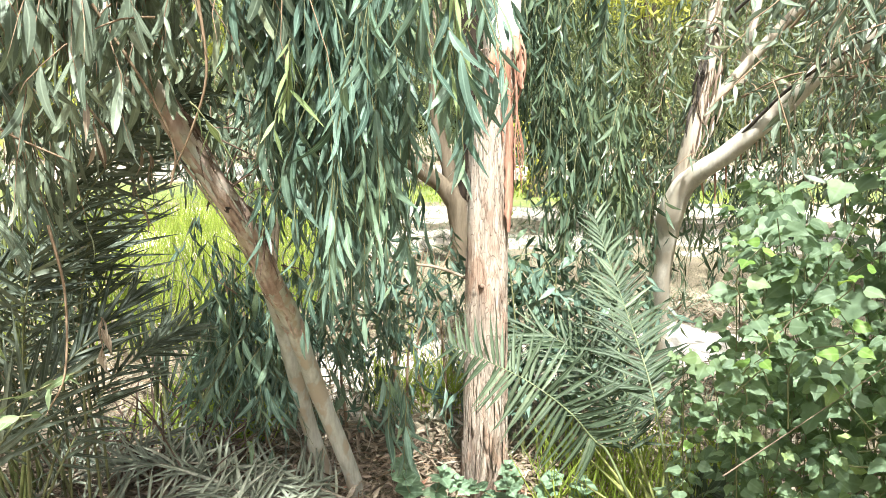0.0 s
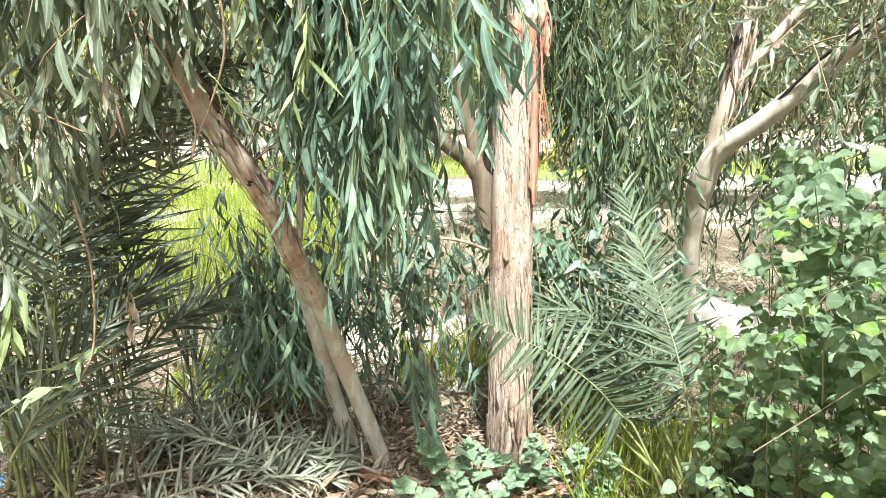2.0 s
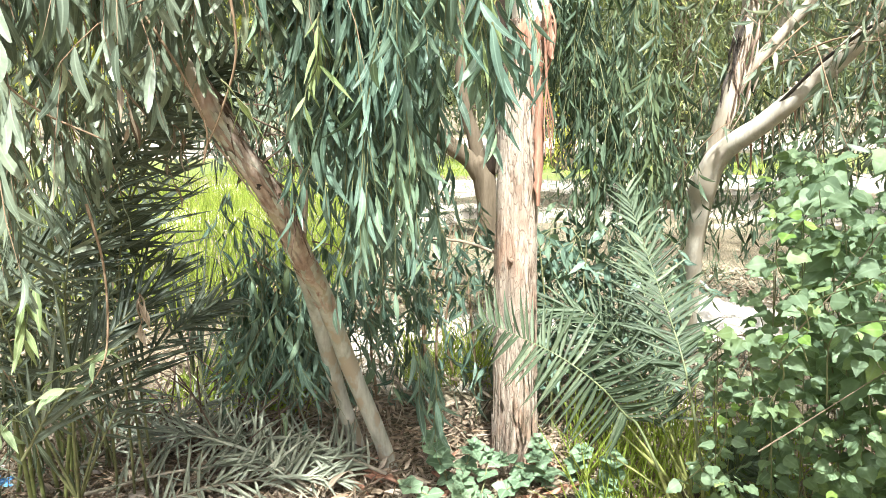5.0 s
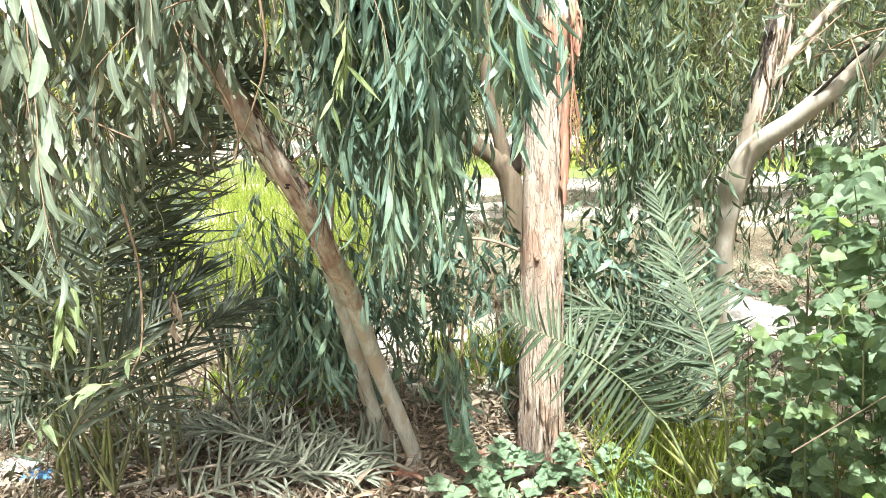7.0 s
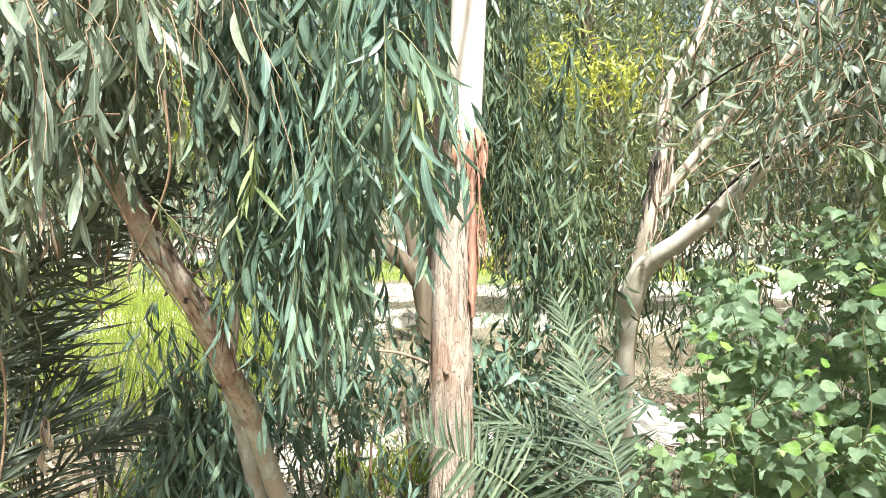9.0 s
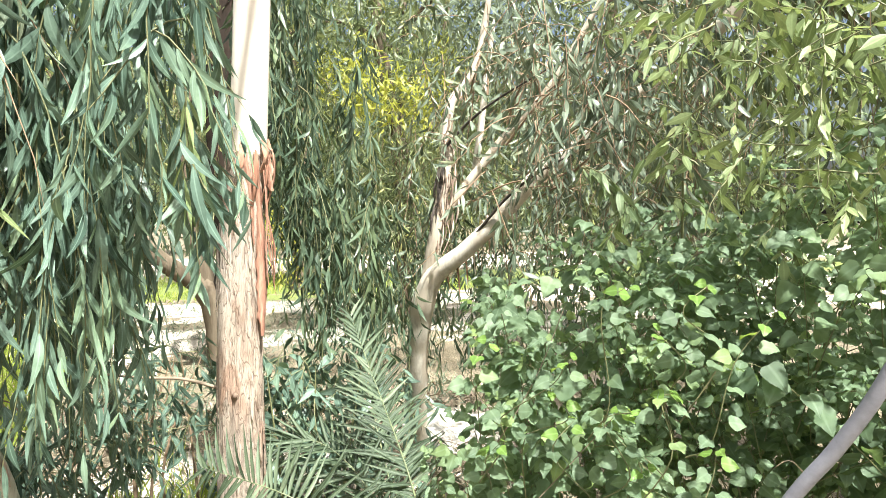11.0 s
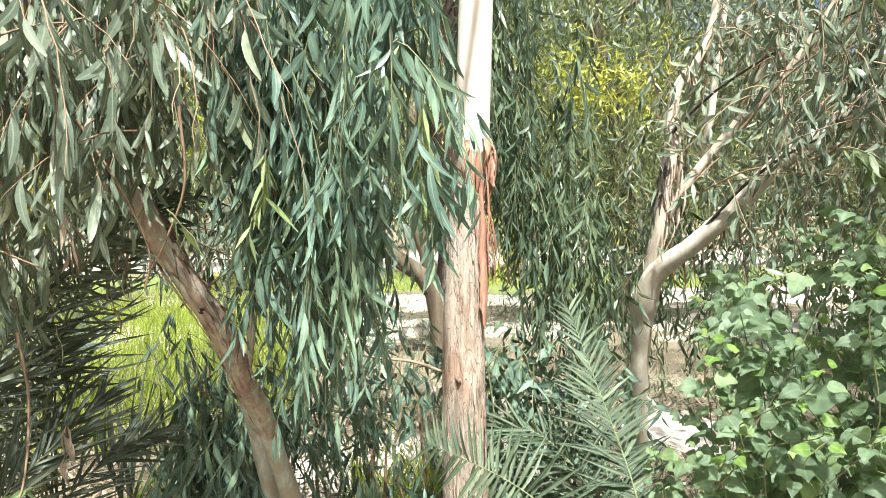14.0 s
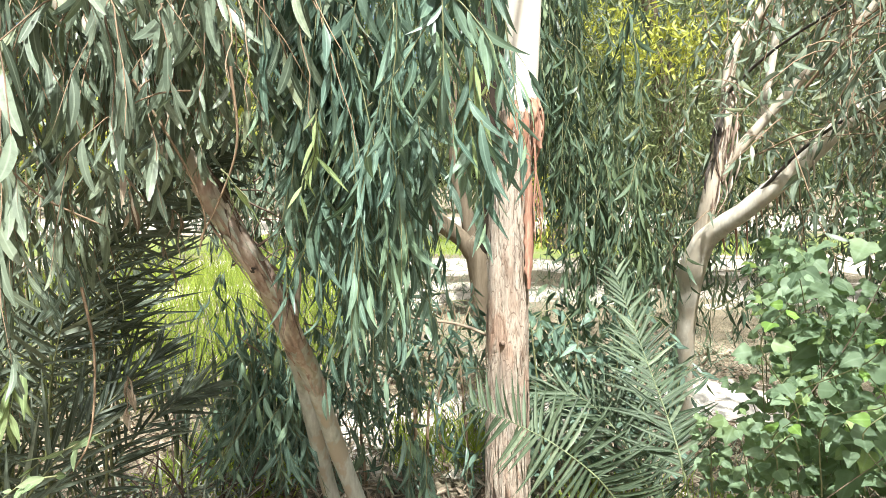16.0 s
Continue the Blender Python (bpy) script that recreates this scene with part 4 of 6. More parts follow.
# ---- forked eucalyptus ----
def build_forked_tree():
    tree = thing("forked_eucalyptus", (1.27, 3.5, 0), "pale forked eucalyptus with tan limbs and hanging grey-green leaves", "tree")
    stem("trunk", [(1.29, 3.56, -0.05), (1.252, 3.46, 0.1), (1.165, 3.257, 0.541), (1.137, 3.136, 0.899), (1.135, 3.04, 1.13), (1.172, 2.96, 1.27), (1.27, 2.84, 1.385), (1.385, 2.73, 1.53), (1.553, 2.575, 1.763), (1.699, 2.425, 1.908), (2.02, 1.97, 2.323), (2.3, 1.6, 2.75)], [0.074, 0.066, 0.060, 0.058, 0.062, 0.050, 0.042, 0.040, 0.040, 0.038, 0.034, 0.022], "cream", tree, 130, 24, 0.09, (14, 14, 7), "smooth pale grey trunk bending into a long leaning limb")
    stem("limb", [(1.150, 3.09, 1.0), (1.156, 3.05, 1.17), (1.172, 3.022, 1.33), (1.206, 3.011, 1.574), (1.257, 3.023, 1.864), (1.305, 3.083, 2.165), (1.46, 3.059, 2.442), (1.6, 3.1, 3.2)], [0.012, 0.046, 0.043, 0.038, 0.033, 0.026, 0.019, 0.012], "tan", tree, 80, 20, 0.18, (20, 20, 5), "upright limb with shaggy tan bark")
    for k in range(16):
        a = np.array([1.175, 2.985, 1.22]) + np.array([0.03, -0.005, 0.16]) * rng.uniform(0, 3.6) + [rng.normal(0, 0.022), rng.normal(-0.012, 0.008), 0]
        w = np.array([0.012, -0.004, 0.10]) * rng.uniform(0.6, 1.5)
        stem("bark_strip", [a, a + w * 0.5 + [0.004, -0.006, 0], a + w], [0.002, 0.007, 0.002], "rust" if k % 3 else "shred", tree, 8, 5, 0.5, (40, 40, 12))
    stem("limb", [(1.225, 3.01, 1.56), (1.29, 2.985, 1.66), (1.403, 2.964, 1.804), (1.546, 2.892, 2.001), (1.725, 2.741, 2.246), (1.95, 2.6, 2.7)], [0.027, 0.025, 0.023, 0.019, 0.013], "tan", tree, 40, 14, 0.1, (12, 12, 6))
    stem("limb", [(1.54, 3.32, 1.75), (1.555, 3.25, 2.03), (1.584, 3.235, 2.33), (1.62, 3.2, 2.7)], [0.022, 0.020, 0.018, 0.012], "cream", tree, 24, 12, 0.06, (8, 8, 4), "bare white upright limb")
    for k in range(18):
        z = rng.uniform(1.55, 2.35)
        p = np.array([np.interp(z, [1.57, 1.86, 2.17, 2.44], [1.206, 1.257, 1.305, 1.46]), np.interp(z, [1.57, 1.86, 2.17, 2.44], [3.011, 3.023, 3.083, 3.059]) - 0.035, z])
        p = p + [rng.normal(0, 0.02), 0, 0]
        long = rng.uniform(0.08, 0.22)
        stem("bark_strip", [p, p + [rng.normal(0, 0.015), -0.012, -0.5 * long], p + [rng.normal(0, 0.03), -0.015, -long]], [0.005, 0.004, 0.001], "shred" if k % 2 else "rust", tree, 10, 5, 0.5, (40, 40, 12))
    # charred bark and dead black branches
    for k in range(9):
        u = rng.uniform(0.0, 0.6)
        a = np.array([1.146, 2.975, 1.46]) + np.array([0.085, 0.012, 0.43]) * u + [rng.normal(0, 0.008), rng.normal(0, 0.004), 0]
        long = rng.uniform(0.12, 0.26)
        b = a + np.array([0.085, 0.012, 0.43]) * long * 2.2
        stem("burnt_bark", [a, a * 0.5 + b * 0.5 + [rng.normal(-0.006, 0.008), -0.008, 0], b], [0.002, 0.006, 0.002], "burnt", tree, 14, 7, 0.6, (40, 40, 14), "charred black splinter of bark")
    stem("dead_branch", [(1.235, 2.985, 1.93), (1.317, 2.881, 2.045), (1.396, 2.7, 2.137), (1.501, 2.35, 2.225), (1.6, 2.1, 2.26)], [0.009, 0.007, 0.005, 0.003], "burnt", tree, 30, 8, 0.2, (30, 30, 30))
    stem("dead_branch", [(1.225, 2.895, 1.335), (1.32, 2.75, 1.50), (1.40, 2.6, 1.66), (1.50, 2.4, 1.79), (1.62, 2.2, 1.86), (1.70, 2.0, 1.87)], [0.010, 0.008, 0.006, 0.005, 0.003], "burnt", tree, 30, 8, 0.3, (30, 30, 30))
    for k in range(12):
        a = np.array([1.2, 2.97, 1.3]) + np.array([0.06, -0.08, 0.10]) * rng.uniform(0, 5)
        stem("bark_strip", [a, a + [0.02, -0.02, -0.06], a + [0.03, -0.03, -0.12 - 0.1 * rng.random()]], [0.009, 0.006, 0.002], "strip" if k % 2 else "tan", tree, 10, 5, 0.4, (40, 40, 10))
    # bare thin branches among the leaves
    for _ in range(26):
        p = np.array([rng.uniform(1.25, 1.8), rng.uniform(2.3, 3.1), rng.uniform(1.6, 2.3)])
        w = np.array([rng.uniform(-0.1, 0.45), rng.uniform(-0.5, 0.1), rng.uniform(0.0, 0.35)])
        stem("twig", [p, p + w * 0.5 + [0, 0, 0.04], p + w], [0.006, 0.004, 0.002], "twig", tree, 12, 6)
    f = Foliage()
    # curtain between this tree and the upright one, shade darkened into its leaf colour
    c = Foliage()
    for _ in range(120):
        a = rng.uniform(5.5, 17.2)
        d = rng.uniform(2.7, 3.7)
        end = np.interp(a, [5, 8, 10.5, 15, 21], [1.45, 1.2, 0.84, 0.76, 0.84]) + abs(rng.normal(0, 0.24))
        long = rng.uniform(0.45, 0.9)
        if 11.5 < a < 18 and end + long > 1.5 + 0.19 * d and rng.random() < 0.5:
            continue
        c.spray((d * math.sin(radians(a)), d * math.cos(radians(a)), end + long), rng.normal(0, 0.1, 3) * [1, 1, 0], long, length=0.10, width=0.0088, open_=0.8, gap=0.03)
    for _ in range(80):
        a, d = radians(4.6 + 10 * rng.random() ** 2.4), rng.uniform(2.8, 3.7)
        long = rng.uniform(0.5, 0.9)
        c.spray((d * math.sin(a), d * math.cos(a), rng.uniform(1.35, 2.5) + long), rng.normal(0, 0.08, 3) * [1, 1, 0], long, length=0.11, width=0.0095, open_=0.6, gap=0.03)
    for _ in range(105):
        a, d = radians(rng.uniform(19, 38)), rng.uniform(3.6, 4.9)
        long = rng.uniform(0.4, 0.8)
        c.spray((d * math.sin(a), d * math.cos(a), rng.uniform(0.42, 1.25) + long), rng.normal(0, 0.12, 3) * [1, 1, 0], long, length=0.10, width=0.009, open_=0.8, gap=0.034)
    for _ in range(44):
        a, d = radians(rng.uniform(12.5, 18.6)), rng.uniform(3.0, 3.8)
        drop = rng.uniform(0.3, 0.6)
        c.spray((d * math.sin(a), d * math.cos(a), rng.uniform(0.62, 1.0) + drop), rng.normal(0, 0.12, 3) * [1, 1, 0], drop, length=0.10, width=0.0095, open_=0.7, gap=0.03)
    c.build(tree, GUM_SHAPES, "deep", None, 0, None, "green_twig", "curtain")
    # finer leaves round the limbs
    for _ in range(190):
        a = rng.uniform(19, 46)
        d = rng.uniform(3.05, 3.9)
        z = rng.uniform(1.35, 2.7)
        f.spray((d * math.sin(radians(a)), d * math.cos(radians(a)), z), rng.normal(0, 0.22, 3), rng.uniform(0.1, 0.4), length=0.085, width=0.0095, open_=0.9, hang=0.5, gap=0.036)
    for _ in range(75):
        a = rng.uniform(26, 46)
        d = rng.uniform(1.95, 2.8)
        f.spray((d * math.sin(radians(a)), d * math.cos(radians(a)), rng.uniform(1.55, 2.5)), rng.normal(0, 0.2, 3), rng.uniform(0.08, 0.3), length=0.065, width=0.0075, open_=0.9, hang=0.5, gap=0.034)
    for _ in range(72):
        a, d = radians(rng.uniform(30, 45)), rng.uniform(1.9, 2.6)
        f.spray((d * math.sin(a), d * math.cos(a), 1.5 + d * rng.uniform(0.06, 0.36)), rng.normal(0, 0.15, 3), rng.uniform(0.1, 0.3), length=0.08, width=0.0088, open_=0.6, hang=0.8, gap=0.03)
    for _ in range(50):
        a, d = radians(rng.uniform(29, 41)), rng.uniform(2.3, 2.95)
        f.spray((d * math.sin(a), d * math.cos(a), 1.5 + d * rng.uniform(0.14, 0.34)), rng.normal(0, 0.15, 3), rng.uniform(0.08, 0.3), length=0.075, width=0.0085, open_=0.7, hang=0.7, gap=0.034)
    # clumps added to block the sun from the soil behind and the bush
    f.clumps(50, (2.6, 4.9, 3.2), (1.0, 0.6, 0.6), 24, (0.16, 0.16, 0.2), 0.13, 0.012)
    f.clumps(8, (1.9, 0.75, 3.5), (1.1, 0.7, 0.5), 24, (0.16, 0.16, 0.2), 0.13, 0.012)
    # hanging leaves beside the leafy bush
    for _ in range(95):
        a = rng.uniform(38, 66)
        d = rng.uniform(2.0, 3.0)
        end = rng.uniform(1.4, 2.4)
        long = rng.uniform(0.4, 0.8)
        f.spray((d * math.sin(radians(a)), d * math.cos(radians(a)), end + long), rng.normal(0, 0.08, 3) * [1, 1, 0], long, length=0.10, width=0.010, open_=0.7)
    f.clumps(14, (1.9, 3.6, 3.9), (1.2, 1.0, 0.9), 24, (0.16, 0.16, 0.2), 0.13, 0.012)
    f.build(tree, GUM_SHAPES, "olive", "olive_single", 300, (1.0, 2.2, 1.5), "twig")
    # one low pale spray before the limb
    pale = Foliage()
    for _ in range(5):
        pale.spray((1.02 + rng.normal(0, 0.015), 1.42 + rng.normal(0, 0.03), 1.69), (rng.uniform(0.08, 0.16), -0.06, 0.0), rng.uniform(0.08, 0.16), gap=0.014, length=0.075, width=0.0085, open_=0.7, hang=0.7)
    pale.build(tree, LANCE_SHAPES, "pale", None, 0, None, "green_twig", "pale_sprig")


build_forked_tree()


# ---- low leafy growth between and behind the trunks ----
def build_undergrowth():
    shrub = thing("eucalyptus_shrub", (-0.35, 2.85, 0), "low drooping eucalyptus regrowth behind the leaning trunks", "shrub")
    for _ in range(9):
        b = np.array([rng.uniform(-0.9, 0.15), rng.uniform(2.65, 3.2), -0.02])
        stem("stem", [b, b + [rng.normal(0, 0.06), rng.normal(0, 0.06), 0.4], b + [rng.normal(0, 0.12), rng.normal(0, 0.1), 0.95]], [0.010, 0.007, 0.003], "twig", shrub, 16, 6)
    stem("dead_branch", [(-0.34, 2.62, 0.97), (-0.18, 2.55, 0.955), (-0.02, 2.5, 0.945), (0.13, 2.44, 0.90)], [0.004, 0.006, 0.007], "dry_stick", shrub, 20, 8, 0.2)
    f = Foliage()
    for _ in range(92):
        y = rng.uniform(2.45, 3.3)
        x = rng.uniform(-0.40 * y, -0.42)
        f.spray((x, y, rng.uniform(0.45, 0.92)), rng.normal(0, 0.1, 3) * [1, 1, 0.3], rng.uniform(0.2, 0.42), length=0.12, width=0.011, open_=0.6, hang=0.8, gap=0.04)
    for _ in range(60):
        y = rng.uniform(2.32, 2.7)
        x = rng.uniform(-0.40 * y, -0.60)
        f.spray((x, y, rng.uniform(0.5, 1.0)), rng.normal(0, 0.08, 3) * [1, 1, 0.3], rng.uniform(0.15, 0.4), length=0.11, width=0.0115, open_=0.7, hang=0.7, gap=0.036)
    for _ in range(85):
        x, y = rng.uniform(-0.45, 0.14), rng.uniform(2.55, 3.5)
        f.spray((x, y, rng.uniform(0.6, 1.05)), rng.normal(0, 0.12, 3) * [1, 1, 0.4], rng.uniform(0.1, 0.3), length=0.11, width=0.012, open_=0.9, hang=0.55, gap=0.046)
    for _ in range(26):
        x = rng.uniform(-0.98, -0.3)
        f.spray((x, rng.uniform(2.62, 3.3), rng.uniform(0.25, 0.6)), rng.normal(0, 0.12, 3) * [1, 1, 0.3], rng.uniform(0.1, 0.3), length=0.11, width=0.010, open_=0.8, hang=0.6, gap=0.042)
    for _ in range(16):
        a, d = radians(rng.uniform(-26, -19)), rng.uniform(2.5, 3.2)
        f.spray((d * math.sin(a), d * math.cos(a), rng.uniform(0.55, 1.15)), rng.normal(0, 0.12, 3) * [1, 1, 0.3], rng.uniform(0.15, 0.35), length=0.11, width=0.009, open_=0.6, hang=0.8, gap=0.045)
    for _ in range(30):
        f.spray((rng.uniform(-0.36, 0.10), rng.uniform(2.45, 3.0), rng.uniform(0.22, 0.62)), rng.normal(0, 0.1, 3) * [1, 1, 0.3], rng.uniform(0.12, 0.3), length=0.11, width=0.011, open_=0.7, hang=0.7, gap=0.04)
    for _ in range(34):
        f.spray((rng.uniform(-0.85, -0.64), rng.uniform(2.3, 2.5), rng.uniform(0.55, 0.95)), rng.normal(0, 0.08, 3) * [1, 1, 0.3], rng.uniform(0.2, 0.4), length=0.125, width=0.0115, open_=0.45, hang=0.9, gap=0.034)
    for _ in range(7):
        f.spray((-0.20 + rng.normal(0, 0.03), 2.15 + rng.normal(0, 0.05), 0.62), (0.05, -0.03, 0.02), rng.uniform(0.2, 0.33), length=0.15, width=0.013, open_=0.45)
    f.build(shrub, GUM_SHAPES, "gum", "gum_single", 260, (-0.4, 1.5, 0.7), "green_twig")
    blue = thing("bluish_sapling", (0.45, 2.62, 0), "young eucalyptus sapling with broad bluish-green leaves", "sapling")
    for dx in (-0.08, 0.02, 0.12):
        stem("stem", [(0.45 + dx, 2.62, -0.02), (0.45 + dx * 1.3, 2.6, 0.4), (0.44 + dx * 2, 2.55, 0.95)], [0.009, 0.006, 0.003], "green_twig", blue, 16, 6)
    f = Foliage()
    for _ in range(170):
        f.spray((rng.uniform(0.22, 0.85), rng.uniform(2.5, 3.1), rng.uniform(0.3, 1.02)), rng.normal(0, 0.1, 3), rng.uniform(0.05, 0.25), length=0.10, width=0.017, open_=1.0, hang=0.4, gap=0.04)
    for _ in range(80):
        f.spray((rng.uniform(0.2, 1.15), rng.uniform(2.75, 3.5), rng.uniform(0.18, 0.75)), rng.normal(0, 0.12, 3), rng.uniform(0.08, 0.25), length=0.11, width=0.012, open_=0.9, hang=0.5, gap=0.036)
    f.build(blue, LANCE_SHAPES, "gum", "gum_single", 120, (0.4, 1.8, 0.8), "green_twig")


build_undergrowth()


# ---- palms ----
def frond(parent, points, long, mat, rib_mat, pairs=42, up=(0, -0.6, 0.8), spread=(62, 28), rise=0.15, start=0.2, thick=0.0055, rough=0.08, missing=0.06, width=0.0074, droop=0.0):
    """A feather leaf: a rib along a few points, leaflets in two rows."""
    path = curve_through(points, 40)
    rib = arrays("frond", [tube(path, [thick * 1.5, thick, thick * 0.6, thick * 0.25], 8)], M[rib_mat], parent)
    if rib_mat == "rachis":
        arrays("stalk", [tube(path[:9], [thick * 1.56, thick * 1.38], 8)], M["rachis_yellow"], rib, "yellow base of the rib")
    tang = unit(np.gradient(path, axis=0))
    at, along, face, length, wide = [], [], [], [], []
    for side in (-1, 1):
        for k in range(pairs):
            if rng.random() < missing:
                continue
            s = start + (1 - start) * (k + 0.5 * (side > 0)) / pairs
            p = np.array([np.interp(s * 39, np.arange(40), path[:, c]) for c in range(3)])
            t = unit(np.array([np.interp(s * 39, np.arange(40), tang[:, c]) for c in range(3)]))
            across = unit(np.cross(t, np.asarray(up, float))) * side
            top = np.cross(across, t) * side
            a = radians(np.interp(s, [start, 1], spread) + rng.normal(0, 5))
            w = t * math.cos(a) + across * math.sin(a) + top * (rise + rng.normal(0, 0.10)) + rng.normal(0, rough, 3) + np.array([0, 0, -droop])
            at.append(p), along.append(w), face.append(top + rng.normal(0, 0.2, 3))
            length.append(long * np.interp(s, [start, start + 0.2, 0.6, 1.0], [0.65, 1.0, 0.95, 0.5]) * rng.uniform(0.85, 1.1))
            wide.append(width * rng.uniform(0.8, 1.15))
    single_leaves("leaflet", LEAFLETS[mat], np.array(at), np.array(along), np.array(face), np.array(length), np.array(wide), rng.integers(0, 3, len(at)), rib)


LEAFLETS = {m: [quad_mesh("leaflet", v, f, M[m], uv) for v, f, uv in LEAFLET] for m in ("palm", "palm_dark", "palm_dry")}


def build_palms():
    palm = thing("young_date_palm", (0.80, 2.02, 0), "young date palm with grey-green feather fronds and yellow ribs", "palm")
    stem("stump", [(0.80, 2.02, -0.05), (0.80, 2.02, 0.06), (0.79, 2.02, 0.14)], [0.04, 0.045, 0.025], "far_bark", palm, 10, 12, 0.3, (20, 20, 20))
    f = lambda pts, long, **k: frond(palm, pts, long, "palm", "rachis", **{"rough": 0.2, "missing": 0.08, "droop": 0.16, "thick": 0.0042, "width": 0.0066, **k})
    f([(0.755, 1.80, 0.02), (0.729, 1.78, 0.291), (0.696, 1.815, 0.533), (0.676, 1.876, 0.673), (0.664, 1.987, 0.776), (0.655, 2.147, 0.877), (0.635, 2.29, 1.0), (0.609, 2.472, 1.164)], 0.24, up=(0.05, -0.95, 0.35), spread=(66, 30), start=0.36, pairs=44, rise=0.12, droop=0.05, rough=0.1)
    f([(0.68, 1.80, 0.02), (0.628, 1.819, 0.26), (0.545, 1.867, 0.455), (0.488, 1.862, 0.515), (0.408, 1.851, 0.612), (0.288, 1.895, 0.693), (0.167, 1.971, 0.732), (0.03, 2.07, 0.762)], 0.25, up=(-0.1, -0.95, 0.3), spread=(104, 52), start=0.40, pairs=42, rise=0.10, droop=0.32, rough=0.1)
    f([(0.79, 2.02, 0.05), (0.70, 2.2, 0.35), (0.60, 2.35, 0.55), (0.46, 2.45, 0.66), (0.30, 2.5, 0.66)], 0.26, up=(0, -0.5, 0.9), pairs=42)
    f([(0.79, 2.04, 0.05), (0.74, 2.3, 0.45), (0.72, 2.5, 0.70), (0.74, 2.7, 0.85)], 0.26, up=(0, -0.7, 0.7), pairs=38)
    f([(0.81, 2.0, 0.05), (0.86, 1.95, 0.22), (0.93, 1.92, 0.30), (1.02, 1.92, 0.28)], 0.18, up=(0, -0.7, 0.7), pairs=34)

    for k in range(12):
        root = np.array([0.76 + rng.normal(0, 0.04), 1.95 + rng.normal(0, 0.03), -0.02])
        tip = root + [rng.uniform(-0.36, 0.10), rng.normal(0, 0.06), rng.uniform(0.28, 0.5)]
        stem("petiole", [root, root * 0.6 + tip * 0.4 + [0.02, 0, 0.04], tip], [0.008, 0.006, 0.003], "rachis_yellow", palm, 14, 7)
    left = thing("date_palm_clump", (-1.45, 1.95, 0), "dense date palm clump with dull drooping fronds", "palm")
    stem("stump", [(-1.45, 1.95, -0.05), (-1.45, 1.95, 0.02), (-1.45, 1.95, 0.06)], [0.035, 0.035, 0.02], "shaded_bark", left, 10, 14, 0.3, (20, 20, 20))
    g = lambda pts, long, **k: frond(left, pts, long, "palm_dark", "rachis_dull", **{"rough": 0.2, "missing": 0.15, "width": 0.0062, "thick": 0.0036, **k})
    b = (-1.45, 1.95, 0.1)
    g([b, (-1.30, 2.0, 0.55), (-1.2, 2.1, 0.95), (-1.12, 2.2, 1.25), (-1.0, 2.3, 1.5)], 0.27, up=(0.6, -0.7, 0.3))
    g([b, (-1.32, 1.98, 0.38), (-1.2, 2.05, 0.6), (-1.08, 2.15, 0.72), (-0.96, 2.2, 0.78)], 0.26, up=(0.1, -0.8, 0.6), spread=(50, 22))
    g([b, (-1.5, 1.85, 0.6), (-1.5, 1.8, 1.1), (-1.45, 1.78, 1.5), (-1.35, 1.78, 1.8)], 0.27, up=(0.5, -0.8, 0.1))
    g([b, (-1.6, 1.85, 0.6), (-1.68, 1.75, 1.1), (-1.72, 1.7, 1.5), (-1.7, 1.65, 1.8)], 0.27, up=(0.5, -0.8, 0.1))
    g([b, (-1.35, 1.85, 0.5), (-1.28, 1.8, 0.9), (-1.18, 1.78, 1.2), (-1.05, 1.78, 1.4)], 0.27, up=(0.4, -0.9, 0.1))
    g([b, (-1.65, 1.95, 0.5), (-1.85, 1.95, 0.85), (-2.05, 1.95, 1.0), (-2.2, 1.95, 1.0)], 0.26, up=(0.3, -0.8, 0.5))
    g([b, (-1.55, 2.2, 0.7), (-1.5, 2.4, 1.2), (-1.4, 2.55, 1.6), (-1.25, 2.65, 1.9)], 0.28, up=(0.4, -0.8, 0.3))
    g([(-1.37, 1.63, 0.47), (-1.27, 1.68, 0.64), (-1.17, 1.77, 0.78), (-1.09, 1.90, 0.89), (-1.03, 2.01, 0.97)], 0.29, up=(0.3, -0.9, 0.2), spread=(34, 16), start=0.05, pairs=26, width=0.0075, rough=0.1, missing=0.1)
    g([(-1.52, 1.74, 0.90), (-1.39, 1.78, 1.00), (-1.28, 1.86, 1.06), (-1.20, 1.97, 1.09), (-1.17, 2.10, 1.11)], 0.30, up=(0.2, -0.8, 0.5), spread=(30, 16), start=0.05, pairs=24, width=0.008, rough=0.1, missing=0.1)
    for k in range(5):
        a = radians(rng.uniform(-47, -33))
        d = rng.uniform(2.3, 3.3)
        end = np.array([d * math.sin(a), d * math.cos(a), rng.uniform(0.55, 1.5)])
        root = np.array([-1.5 + rng.normal(0, 0.15), 2.2 + rng.normal(0, 0.15), 0.05])
        g([root, root * 0.6 + end * 0.4 + [0, 0, 0.25], root * 0.25 + end * 0.75 + [0, 0, 0.15], end], 0.26, up=(0.4, -0.7, 0.4), pairs=34, rough=0.25, missing=0.2, width=0.006)
    for k in range(4):
        a = radians(rng.uniform(-26, -18))
        d = rng.uniform(1.7, 2.0)
        end = np.array([d * math.sin(a), d * math.cos(a), rng.uniform(1.56, 1.75)])
        root = np.array([-1.42 + rng.normal(0, 0.1), 2.15 + rng.normal(0, 0.1), 0.05])
        g([root, root * 0.65 + end * 0.35 + [-0.1, 0, 0.45], root * 0.3 + end * 0.7 + [-0.08, 0, 0.28], end], 0.22, up=(0.4, -0.8, 0.3), pairs=32, missing=0.25)
    reed = thing("cane_thicket", (-1.75, 2.0, 0), "thicket of thin olive canes with narrow leaves", "canes")
